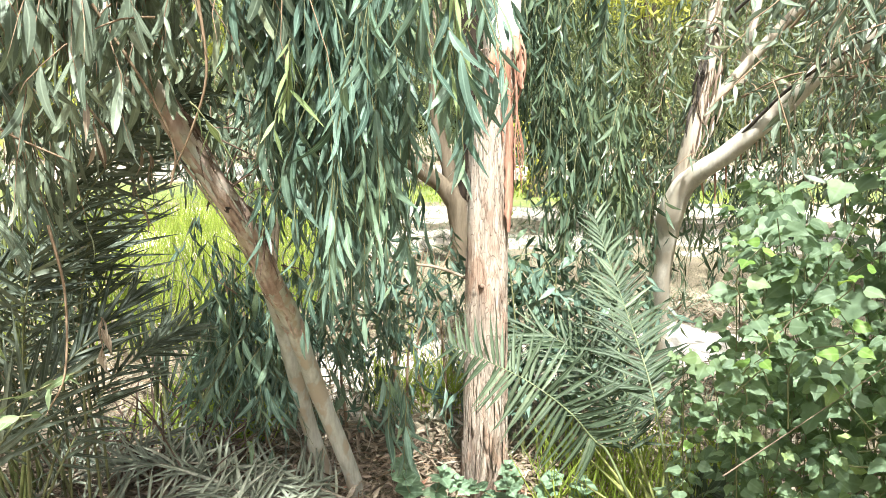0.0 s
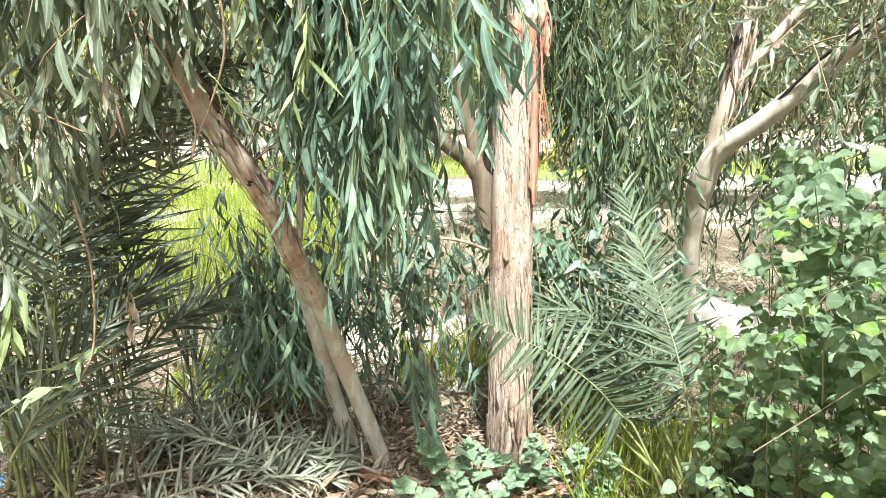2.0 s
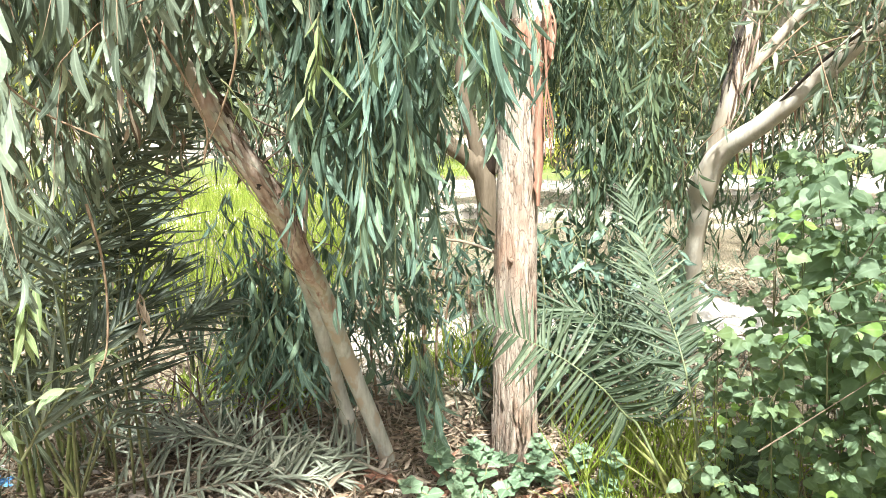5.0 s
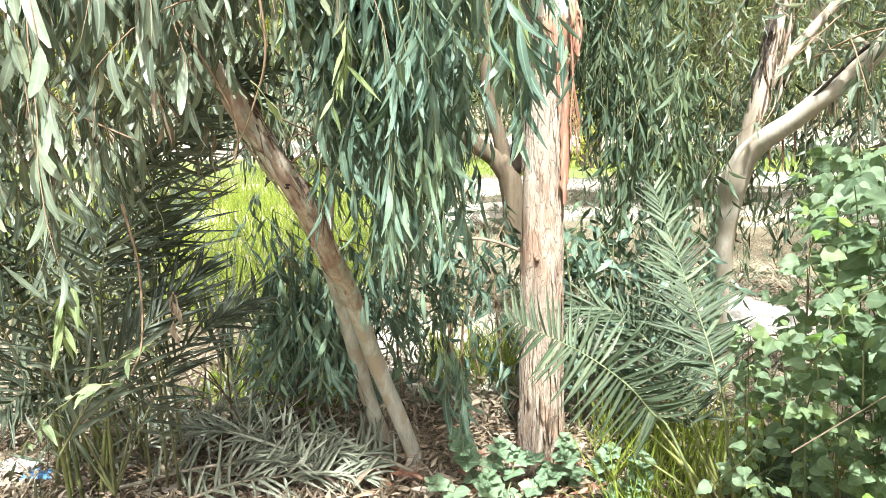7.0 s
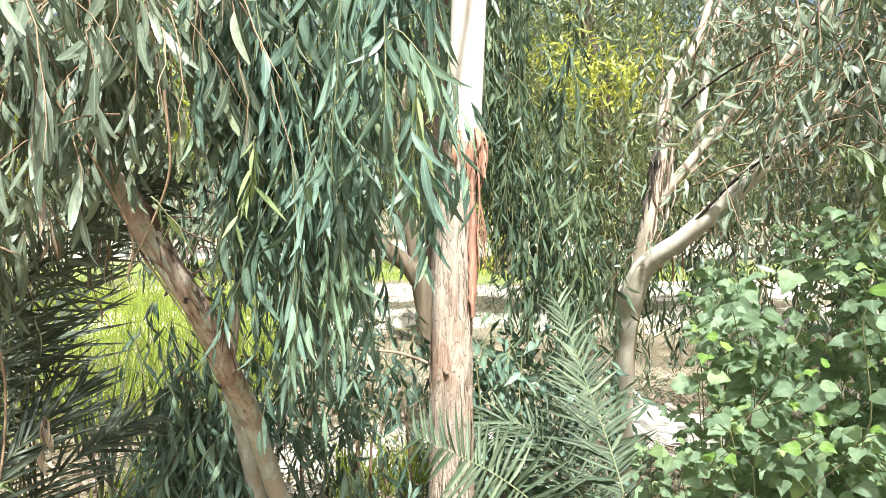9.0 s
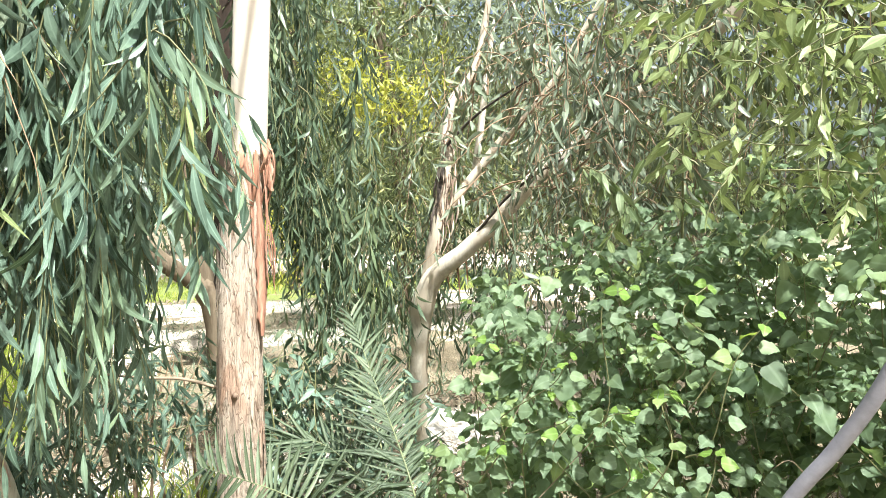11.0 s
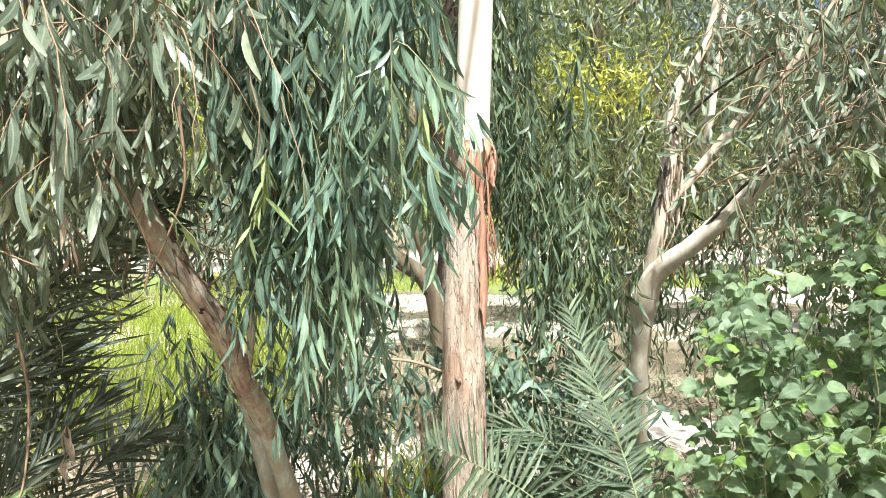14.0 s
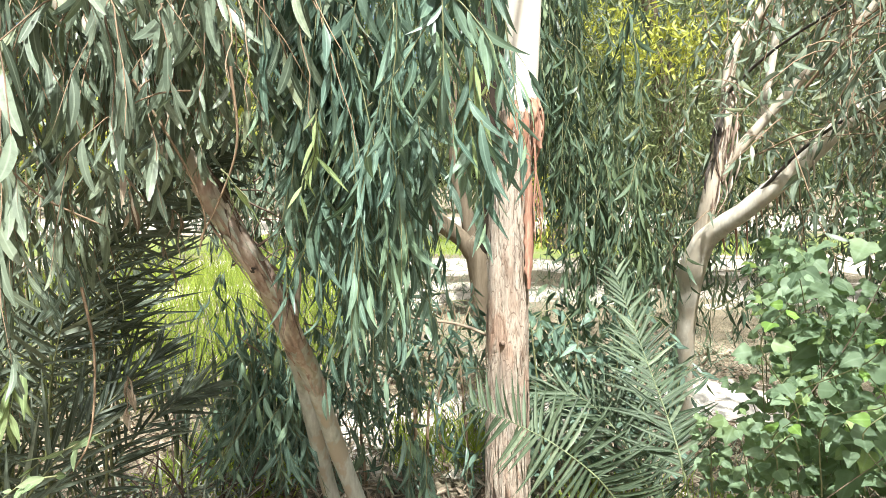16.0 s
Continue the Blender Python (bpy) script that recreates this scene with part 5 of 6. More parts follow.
    for k in range(16):
        a, d = radians(rng.uniform(-42, -35.5)), rng.uniform(2.55, 3.0)
        p = np.array([d * math.sin(a), d * math.cos(a), -0.02])
        top = p + [rng.normal(0.0, 0.12), rng.normal(-0.05, 0.1), rng.uniform(1.1, 2.0)]
        stem("cane", [p, p * 0.6 + top * 0.4 + [0.03, 0, 0], top], [0.008, 0.007, 0.003], "cane", reed, 14, 7)
    r = Foliage()
    for k in range(165):
        a = rng.uniform(-54, -33) if k < 95 else rng.uniform(-54, -30)
        d = rng.uniform(2.25, 2.9) if k < 95 else rng.uniform(2.7, 3.7)
        r.spray((d * math.sin(radians(a)), d * math.cos(radians(a)), rng.uniform(0.65, 1.9)), rng.normal(0, 0.1, 3), rng.uniform(0.15, 0.4), length=0.17, width=0.0075, open_=0.5, hang=0.7, gap=0.04)
    for _ in range(60):
        a, d = radians(rng.uniform(-44, -31)), rng.uniform(2.6, 3.3)
        r.spray((d * math.sin(a), d * math.cos(a), rng.uniform(0.1, 0.6)), rng.normal(0, 0.12, 3), rng.uniform(0.05, 0.2), length=0.15, width=0.006, open_=0.9, hang=0.3, gap=0.04)
    r.build(reed, LANCE_SHAPES, "olive", None, 0, None, "twig")
    dry = [
        [(-1.50, 2.05, 0.06), (-1.15, 2.12, 0.12), (-0.8, 2.2, 0.11), (-0.45, 2.3, 0.08)],
        [(-0.35, 2.22, 0.05), (-0.6, 2.30, 0.10), (-0.95, 2.4, 0.12), (-1.3, 2.5, 0.10)],
        [(-1.6, 2.35, 0.06), (-1.25, 2.32, 0.15), (-0.9, 2.28, 0.18), (-0.6, 2.2, 0.12)],
        [(-1.25, 1.95, 0.05), (-1.0, 2.05, 0.10), (-0.75, 2.12, 0.09), (-0.5, 2.15, 0.07)],
        [(-1.7, 2.15, 0.04), (-1.45, 2.3, 0.15), (-1.2, 2.5, 0.2), (-0.95, 2.7, 0.18)],
        [(-0.62, 2.1, 0.05), (-0.85, 2.2, 0.14), (-1.1, 2.25, 0.2), (-1.35, 2.2, 0.22)],
    ]
    for pts in dry:
        ob = thing("fallen_palm_frond", pts[0], "dry grey palm frond lying on the leaf litter", "palm frond", "fallen palm fronds")
        frond(ob, pts, 0.23, "palm_dry", "rachis_dry", pairs=40, up=(0, -0.35, 0.9), spread=(60, 25), rise=0.55, start=0.1, rough=0.3, missing=0.2, width=0.0066)


build_palms()


# ---- leafy bush ----
def build_bush():
    bush = thing("leafy_bush", (0.95, 1.25, 0), "dense rambling bush with round heart-shaped green leaves", "bush")
    at, along, face, size = [], [], [], []
    top_of = lambda a: np.interp(a, [17, 20, 23, 26, 30, 36, 45, 57, 74], [0.30, 0.45, 0.85, 1.18, 1.36, 1.45, 1.54, 1.66, 1.75])
    near_of = lambda a: np.interp(a, [14, 19, 24, 30, 36, 45, 74], [1.85, 1.6, 1.42, 1.42, 1.5, 1.55, 1.5])
    canes = []
    for _ in range(520):
        a = 21.0 + 54 * rng.random() ** 0.95
        if rng.random() < np.interp(a, [23, 34], [0.75, 0.0]):
            continue
        d = near_of(a) + rng.uniform(0.0, 0.9) ** 1.5
        top = top_of(a) * (1 - 0.75 * rng.random() ** 1.3) + 0.12 * (d - near_of(a))
        a0 = a + abs(rng.normal(0, 3 if a < 34 else 9)) * (1 if a < 40 or rng.random() < 0.5 else -1)
        base = np.array([(d + 0.3) * math.sin(radians(a0)), (d + 0.3) * math.cos(radians(a0)), max(-0.02, top - rng.uniform(0.35, 0.7))])
        tip = np.array([d * math.sin(radians(a)), d * math.cos(radians(a)), top]) + rng.normal(0, 0.05, 3)
        path = curve_through([base, base * 0.55 + tip * 0.45 + [0, 0, 0.06], tip * 0.85 + base * 0.15 + [0, 0, 0.05], tip], 20)
        canes.append(tube(path, [0.002, 0.0016, 0.0012, 0.0008], 4))
        big = rng.choice([0.5, 0.72, 0.95, 1.2], p=[0.2, 0.3, 0.3, 0.2])
        toward = np.array([-math.sin(radians(a)), -math.cos(radians(a)), 0.0])
        n = int(np.linalg.norm(tip - base) / (0.033 * big))
        for k in range(n):
            s = 0.12 + 0.88 * (k + rng.uniform(-0.2, 0.2)) / n
            p = np.array([np.interp(s * 19, np.arange(20), path[:, c]) for c in range(3)])
            t = unit(path[min(19, int(s * 19) + 1)] - path[max(0, int(s * 19) - 1)])
            across = unit(np.cross(t, [0.0, 0.0, 1.0]) + toward * 0.25) * (1 if k % 2 else -1)
            out = unit(across + 0.35 * t + toward * 0.35 + rng.normal(0, 0.5, 3))
            at.append(p + out * rng.uniform(0.012, 0.035))
            along.append(unit(out * [1, 1, 0.4] + [0, 0, -0.4] + rng.normal(0, 0.2, 3)))
            face.append(toward * 0.6 + [0, 0, 0.85] + rng.normal(0, 0.5, 3))
            size.append(big * rng.uniform(0.036, 0.058) * np.interp(s, [0, 0.7, 1.0], [1.0, 1.0, 0.55]))
    arrays("cane_growth", canes, M["green_twig"], bush, kind="stuff")
    at, along, face, size = np.array(at), np.array(along), np.array(face), np.array(size)
    choice = rng.integers(0, 5, len(at))
    order = np.argsort(np.hypot(at[:, 0], at[:, 1]) - 0.25 * at[:, 2])
    alone = np.zeros(len(at), bool)
    alone[order[:270]] = True
    rest = ~alone
    crown = arrays("crown", spread_leaves(HEART_SHAPES, at[rest], along[rest], face[rest], size[rest], size[rest] * rng.uniform(0.36, 0.5, rest.sum()), choice[rest]), M["bush"], bush, kind="stuff")
    meshes = [quad_mesh("leaf", v, f, M["bush_single"], uv) for v, f, uv in HEART_SHAPES]
    single_leaves("leaf", meshes, at[alone], along[alone], face[alone], size[alone], size[alone] * 0.42, choice[alone], crown)
    # canes with yellow-green young leaves that stand out in front
    young = [quad_mesh("leaf", v, f, M["bush_young"], uv) for v, f, uv in HEART_SHAPES]
    shoots = [(0.595, 1.12, 1.30), (0.61, 1.40, 0.78), (0.74, 1.15, 0.72), (0.75, 1.08, 1.26), (0.88, 0.98, 1.33), (0.98, 0.92, 1.42), (0.66, 1.2, 1.05), (0.93, 0.85, 1.12)]
    for _ in range(15):
        a, d = radians(rng.uniform(30, 56)), rng.uniform(1.32, 1.5)
        shoots.append((d * math.sin(a), d * math.cos(a), rng.uniform(0.55, 1.5)))
    for tip in shoots:
        tip = np.array(tip)
        base = tip + [rng.normal(0.03, 0.08), rng.uniform(0.06, 0.2), -rng.uniform(0.22, 0.38)]
        path = curve_through([base, base * 0.6 + tip * 0.4 + rng.normal(0, 0.04, 3), base * 0.2 + tip * 0.8 + rng.normal(0, 0.03, 3), tip], 16)
        cane = arrays("cane", [tube(path, [0.0018, 0.0014, 0.0009], 6)], M["green_twig"], bush, "green upright cane")
        n = 11
        s = np.linspace(0.3, 1.0, n)
        p = np.stack([np.interp(s * 15, np.arange(16), path[:, c]) for c in range(3)], -1)
        az = np.arange(n) * 2.4 + rng.uniform(0, 6)
        out = np.stack([np.cos(az), np.sin(az), 0 * az - 0.1], -1)
        size1 = np.interp(s, [0.3, 0.75, 1.0], [0.040, 0.038, 0.020])
        pick = s > 0.8
        fc = np.tile([-0.25, -0.55, 0.7], (n, 1)) + rng.normal(0, 0.2, (n, 3))
        single_leaves("leaf", meshes, (p + out * 0.02)[~pick], out[~pick], fc[~pick], size1[~pick], size1[~pick] * 0.43, rng.integers(0, 4, n), cane)
        single_leaves("leaf", young, (p + out * 0.01)[pick], out[pick], fc[pick], size1[pick] * 1.2, size1[pick] * 0.5, rng.integers(0, 4, n), cane, "yellow-green young leaf")
    for _ in range(8):
        a, d = radians(rng.uniform(32, 60)), rng.uniform(1.6, 1.95)
        p = np.array([d * math.sin(a), d * math.cos(a), rng.uniform(0.5, 1.35)])
        w = np.array([rng.normal(0, 0.08), rng.normal(0, 0.05), rng.uniform(-0.06, 0.14)])
        stem("dead_cane", [p, p + w * 0.5 + [0, 0, 0.03], p + w], [0.002, 0.0016, 0.001], "dry_stick", bush, 10, 5)
    for pts in ([(0.62, 1.25, 0.75), (0.75, 1.2, 0.9), (0.9, 1.1, 1.12)], [(0.72, 1.38, 0.95), (0.80, 1.3, 1.15), (0.86, 1.25, 1.35)]):
        stem("dead_cane", pts, [0.0018, 0.0014, 0.0009], "dry_stick", bush, 16, 6)


build_bush()


def build_sapling():
    tree = thing("light_green_sapling", (1.6, 1.75, 0), "leafy sapling with pale yellow-green lance-shaped leaves above the bush", "sapling")
    stem("trunk", [(1.6, 1.75, -0.03), (1.5, 1.6, 0.8), (1.3, 1.35, 1.5), (1.15, 1.2, 2.0)], [0.008, 0.006, 0.004, 0.002], "green_twig", tree, 30, 8)
    f = Foliage()
    for _ in range(120):
        a = rng.uniform(41, 61)
        d = rng.uniform(1.5, 2.0)
        z = 1.5 + d * rng.uniform(0.06, 0.34)
        f.spray((d * math.sin(radians(a)), d * math.cos(radians(a)), z), rng.normal(0, 0.10, 3) + [0, 0, 0.05], rng.uniform(0.0, 0.12), length=0.062, width=0.0098, open_=0.8, hang=0.55, gap=0.022)
    f.build(tree, LANCE_SHAPES, "sapling", None, 0, None, "green_twig")


build_sapling()


# ---- herbs, litter, grass ----
def build_herb(at, high, whorls, spread, label):
    plant = thing("herb", at, label, "herb", "soft grey-green herbs")
    meshes = [quad_mesh("leaf", v, f, M["herb"], uv) for v, f, uv in OVAL_SHAPES]
    for k in range(whorls):
        tip = np.array(at) + [rng.normal(0, spread), rng.normal(0, spread), high * rng.uniform(0.6, 1.0)]
        path = curve_through([at, np.array(at) * 0.5 + tip * 0.5 + rng.normal(0, 0.01, 3), tip], 10)
        st = arrays("stem", [tube(path, [0.004, 0.003, 0.002], 6)], M["green_twig"], plant)
        for level, big, n in ((0.35, 0.040, 4), (0.65, 0.052, 5), (0.90, 0.050, 5), (1.0, 0.026, 4)):
            p = np.array([np.interp(level * 9, np.arange(10), path[:, c]) for c in range(3)])
            az = np.arange(n) * 6.28 / n + rng.uniform(0, 6)
            lift = np.interp(level, [0.35, 0.9, 1.0], [0.05, 0.35, 0.9])
            out = np.stack([np.cos(az), np.sin(az), np.full(n, lift)], -1) + rng.normal(0, 0.16, (n, 3))
            single_leaves("leaf", meshes, np.tile(p, (n, 1)) + out * 0.005, out, np.tile([0, -0.2, 1.0], (n, 1)) + rng.normal(0, 0.15, (n, 3)), np.full(n, big) * rng.uniform(0.75, 1.15, n), np.full(n, big * 0.44), rng.integers(0, 2, n), st)


for at, high, whorls, spread in (((-0.07, 2.13, 0), 0.32, 3, 0.06), ((0.0, 2.04, 0), 0.19, 5, 0.10), ((0.33, 2.2, 0), 0.20, 4, 0.10), ((0.52, 2.08, 0), 0.22, 2, 0.04), ((0.46, 2.0, 0), 0.1, 3, 0.07)):
    build_herb(at, high, whorls, spread, "soft herb with whorls of grey-green oval leaves")


def build_litter():
    n = 5200
    at = np.stack([rng.uniform(-3.2, 2.6, n), rng.uniform(0.9, 5.5, n), rng.uniform(0.008, 0.05, n)], -1)
    at = at[np.hypot(at[:, 0] - 1.8, at[:, 1] - 4.22) > 0.42]
    n = len(at)
    flat = rng.normal(0, 1, (n, 3)) * [1, 1, 0.22]
    ob = thing("leaf_litter", (0, 2.4, 0), "scattered dry brown eucalyptus leaves on the soil", "leaf litter", kind="stuff")
    arrays("dry_leaf_layer", spread_leaves(DEAD_SHAPES, at, flat, np.tile([0, 0, 1.0], (n, 1)) + rng.normal(0, 0.35, (n, 3)), rng.uniform(0.05, 0.13, n), rng.uniform(0.007, 0.016, n), rng.integers(0, 3, n)), M["dead"], ob, kind="stuff")
    n = 5200
    at = np.stack([rng.uniform(-2.4, 0.9, n), rng.uniform(1.85, 2.75, n), rng.uniform(0.006, 0.07, n)], -1)
    flat = rng.normal(0, 1, (n, 3)) * [1, 1, 0.35]
    arrays("crumb_layer", spread_leaves(DEAD_SHAPES, at, flat, np.tile([0, 0, 1.0], (n, 1)) + rng.normal(0, 0.5, (n, 3)), rng.uniform(0.02, 0.08, n), rng.uniform(0.003, 0.009, n), rng.integers(0, 3, n)), M["dead"], ob, kind="stuff")
    sticks = thing("fallen_twigs", (0, 2.4, 0), "thin broken twigs lying on the ground", "branchwork", kind="stuff")
    pieces = []
    for k in range(1000):
        p = np.array([rng.uniform(-2.6, 1.8), rng.uniform(1.2, 4.2) if k < 400 else rng.uniform(1.95, 2.7), rng.uniform(0.01, 0.06)])
        w = np.array([rng.normal(0, 1), rng.normal(0, 1), rng.normal(0, 0.12)]) * rng.uniform(0.05, 0.22)
        pieces.append(tube([p, p + w * 0.5 + [0, 0, 0.01], p + w], [rng.uniform(0.001, 0.0035), 0.001], 5))
    arrays("stick_layer", pieces, M["twig"], sticks, kind="stuff")
    for _ in range(26):
        p = np.array([rng.uniform(-0.5, 0.3), rng.uniform(2.05, 2.35), rng.uniform(0.02, 0.06)])
        w = np.array([rng.normal(0.1, 0.12), rng.normal(0.0, 0.05), rng.uniform(-0.01, 0.05)])
        bark = thing("fallen_bark", p, "curled red-brown strip of fallen bark", "bark", "fallen bark strips")
        arrays("strip", spread_leaves(DEAD_SHAPES, p[None], w[None] * [1, 1, 0.3], np.array([[0, -0.3, 1.0]]), np.array([rng.uniform(0.08, 0.20)]), np.array([rng.uniform(0.007, 0.016)]), np.array([rng.integers(0, 3)])), M["strip"], bark)
    for _ in range(16):
        p = np.array([rng.uniform(-2.0, 0.6), rng.uniform(1.95, 2.3), 0.012])
        r = rng.uniform(0.015, 0.04)
        bm = bmesh.new()
        bmesh.ops.create_icosphere(bm, subdivisions=2, radius=r)
        for v in bm.verts:
            v.co *= 1 + 0.35 * noise.noise(v.co * 30 + Vector(p) * 7)
            v.co.z *= 0.35
        me = bpy.data.meshes.new("stone")
        bm.to_mesh(me)
        bm.free()
        me.materials.append(M["stone"])
        ob = new("stone", me)
        ob.location = p
        tagged(ob, "small pale stone half sunk in the litter", "stone", "small stones")


build_litter()


def build_dead_heap():
    heap = thing("dead_branch_heap", (-1.18, 2.44, 0), "tangled heap of dark brown dead branches beside the leaning trunks", "dead branches")
    for k in range(38):
        p = np.array([-1.18 + rng.normal(0, 0.16), 2.44 + rng.normal(0, 0.14), 0.0])
        a, up = rng.uniform(0, 6.28), rng.uniform(0.12, 0.6)
        w = np.array([0.32 * math.cos(a), 0.22 * math.sin(a), up])
        stem("branch", [p, p + w * 0.45 + rng.normal(0, 0.04, 3), p + w * 0.8 + rng.normal(0, 0.05, 3), p + w + rng.normal(0, 0.06, 3)], [0.006, 0.004, 0.003, 0.0012], "dead_brown", heap, 14, 6, 0.2, (30, 30, 30))
    shoot = thing("palm_shoot", (-1.02, 2.90, 0), "dark narrow upright palm shoot before the sunlit grass", "palm")
    for k in range(6):
        n = 9
        x, y = -1.50 + 0.12 * k, 2.95 + rng.normal(0, 0.10)
        base = stem("stalk", [(x, y, -0.02), (x + rng.normal(0, 0.02), y, 0.16), (x + rng.normal(0, 0.03), y, 0.30)], [0.010, 0.008, 0.005], "rachis_dull", shoot, 8, 7)
        at = np.stack([np.full(n, x), np.full(n, y), np.linspace(0.12, 0.30, n)], -1)
        along = np.stack([rng.normal(0, 0.28, n), rng.normal(0, 0.12, n), np.ones(n)], -1)
        single_leaves("leaflet", LEAFLETS["palm_dark"], at, along, np.tile([0.1, -1.0, 0.2], (n, 1)) + rng.normal(0, 0.4, (n, 3)), rng.uniform(0.30, 0.66, n), np.full(n, 0.0075), rng.integers(0, 3, n), base)


build_dead_heap()


def crumpled(name, centre, size, mat, label):
    n = 14
    u = np.linspace(-1, 1, n)
    gx, gy = np.meshgrid(u, u, indexing="ij")
    verts = []
    for a, b in zip(gx.ravel(), gy.ravel()):
        h = noise.fractal(Vector((a * 2.2 + centre[0] * 9, b * 2.2, centre[1] * 5)), 1.0, 2.0, 3)
        verts.append((centre[0] + size[0] * (a + 0.25 * h), centre[1] + size[1] * (b - 0.2 * h), centre[2] + size[2] * (0.6 + h) * (1.1 - 0.5 * (a * a + b * b) ** 0.5)))
    i, j = np.meshgrid(np.arange(n - 1), np.arange(n - 1), indexing="ij")
    faces = np.stack([i * n + j, (i + 1) * n + j, (i + 1) * n + j + 1, i * n + j + 1], -1).reshape(-1, 4)
    verts = np.array(verts)
    me = quad_mesh(name, verts - np.array(centre), faces, M[mat], verts[:, :2], smooth=False)
    ob = new(name, me)
    ob.location = centre
    solid = ob.modifiers.new("thickness", "SOLIDIFY")
    solid.thickness = 0.0015
    tagged(ob, label, "litter")


crumpled("plastic_bag", (-2.06, 2.22, 0.03), (0.08, 0.05, 0.035), "plastic_white", "crumpled dirty white plastic bag among dry leaves")
crumpled("plastic_wrapper", (-1.93, 2.17, 0.02), (0.07, 0.03, 0.03), "plastic_blue", "torn blue plastic wrapper on the ground")


def build_pipe():
    pipe = thing("bent_pipe", (0.74, 1.15, 0), "bent smooth grey plastic pipe standing in the bush", "pipe")
    line = [(0.72, 1.12, -0.05), (0.80, 0.98, 0.4), (0.865, 0.83, 0.8), (0.919, 0.692, 1.083), (0.948, 0.631, 1.194), (0.970, 0.572, 1.319), (1.0, 0.49, 1.55), (1.03, 0.42, 1.9)]
    arrays("tube", [tube(curve_through(line, 60), [0.0115], 20)], M["pipe"], pipe)


build_pipe()


def build_grass():
    def field(name, n, x, y, high, wide, label, lean=0.35, mat="grass"):
        px, py = rng.uniform(*x, n), rng.uniform(*y, n)
        keep = np.array([noise.noise(Vector((a * 0.9, b * 0.9, 3))) > -0.25 for a, b in zip(px, py)])
        keep &= np.hypot(px - 1.8, py - 4.22) > 0.6
        at = np.stack([px, py, 0 * px - 0.01], -1)[keep]
        m = len(at)
        along = np.array([0, 0, 1.0]) + rng.normal(0, lean, (m, 3)) * [1, 1, 0.2]
        shapes = [blade([0.7, 1.0, 0.7, 0.06], s, b, 0.4) for s, b in ((2, 6), (-3, 14), (1, -8))]
        ob = thing(name, (np.mean(x), np.mean(y), 0), label, "grass", kind="stuff")
        arrays("turf", spread_leaves(shapes, at, along, rng.normal(0, 1, (m, 3)) * [1, 1, 0.2], high * rng.uniform(0.5, 1.2, m), wide * rng.uniform(0.7, 1.3, m), rng.integers(0, 3, m)), M[mat], ob, kind="stuff")

    field("tall_grass", 9000, (-6.5, -1.1), (3.9, 11), 0.5, 0.005, "tall sunlit yellow-green grass behind the leaning trunks")
    field("short_grass", 6500, (-6, 7), (12.8, 18.5), 0.13, 0.008, "short sunlit meadow grass beyond the path")
    field("bright_grass", 700, (-0.40, 0.12), (3.1, 4.2), 0.34, 0.004, "thin bright grass in a gap behind the trunks", 0.4)
    field("gap_weeds", 900, (-1.6, -0.85), (2.75, 3.6), 0.16, 0.005, "low sunlit yellow-green weeds beside the leaning trunks", 0.7)
    field("path_weeds", 6500, (-2.5, 4.0), (4.6, 12.6), 0.13, 0.005, "low dull weeds between soil streaks coloured pale as if sunlit", 0.9, "olive")
    field("weeds", 1600, (-0.3, 2.6), (2.6, 5.5), 0.14, 0.004, "sparse low weeds on the shaded soil", 0.8, "olive")
    field("undergrass", 700, (0.4, 1.3), (1.85, 2.6), 0.36, 0.003, "thin yellowish grass round the young palm", 0.4)


build_grass()


# ---- trees farther off ----
def build_far_tree(at, high, radius, limbs, crown, count, leaf, label, name="distant_tree"):
    tree = thing(name, (at[0], at[1], 0), label, "tree", "trees beyond the clearing")
    top = np.array([at[0] + rng.normal(0, 0.3), at[1], high])
    stem("trunk", [(at[0], at[1], -0.05), (at[0] + rng.normal(0, 0.08), at[1], high * 0.3), (at[0] + rng.normal(0, 0.2), at[1], high * 0.6), top], [radius * 1.2, radius, radius * 0.7, radius * 0.3], "far_bark", tree, 30, 14, 0.12, (4, 4, 1.5))
    for k in range(limbs):
        z = high * rng.uniform(0.3, 0.7)
        w = np.array([rng.normal(0, 1), rng.normal(0, 1), 0.9]) * high * 0.2
        p = np.array([at[0], at[1], z])
        stem("limb", [p, p + w * 0.5, p + w + [0, 0, -0.1 * high]], [radius * 0.4, radius * 0.25, radius * 0.1], "far_bark", tree, 14, 8)
    f = Foliage()
    for centre, radii, share in crown:
        f.clumps(int(count * share), (at[0] + centre[0], at[1] + centre[1], centre[2]), radii, 20, (leaf * 1.4, leaf * 1.4, leaf * 2.0), leaf, leaf * 0.11, hang=0.9)
    f.build(tree, FAR_SHAPES, "far")


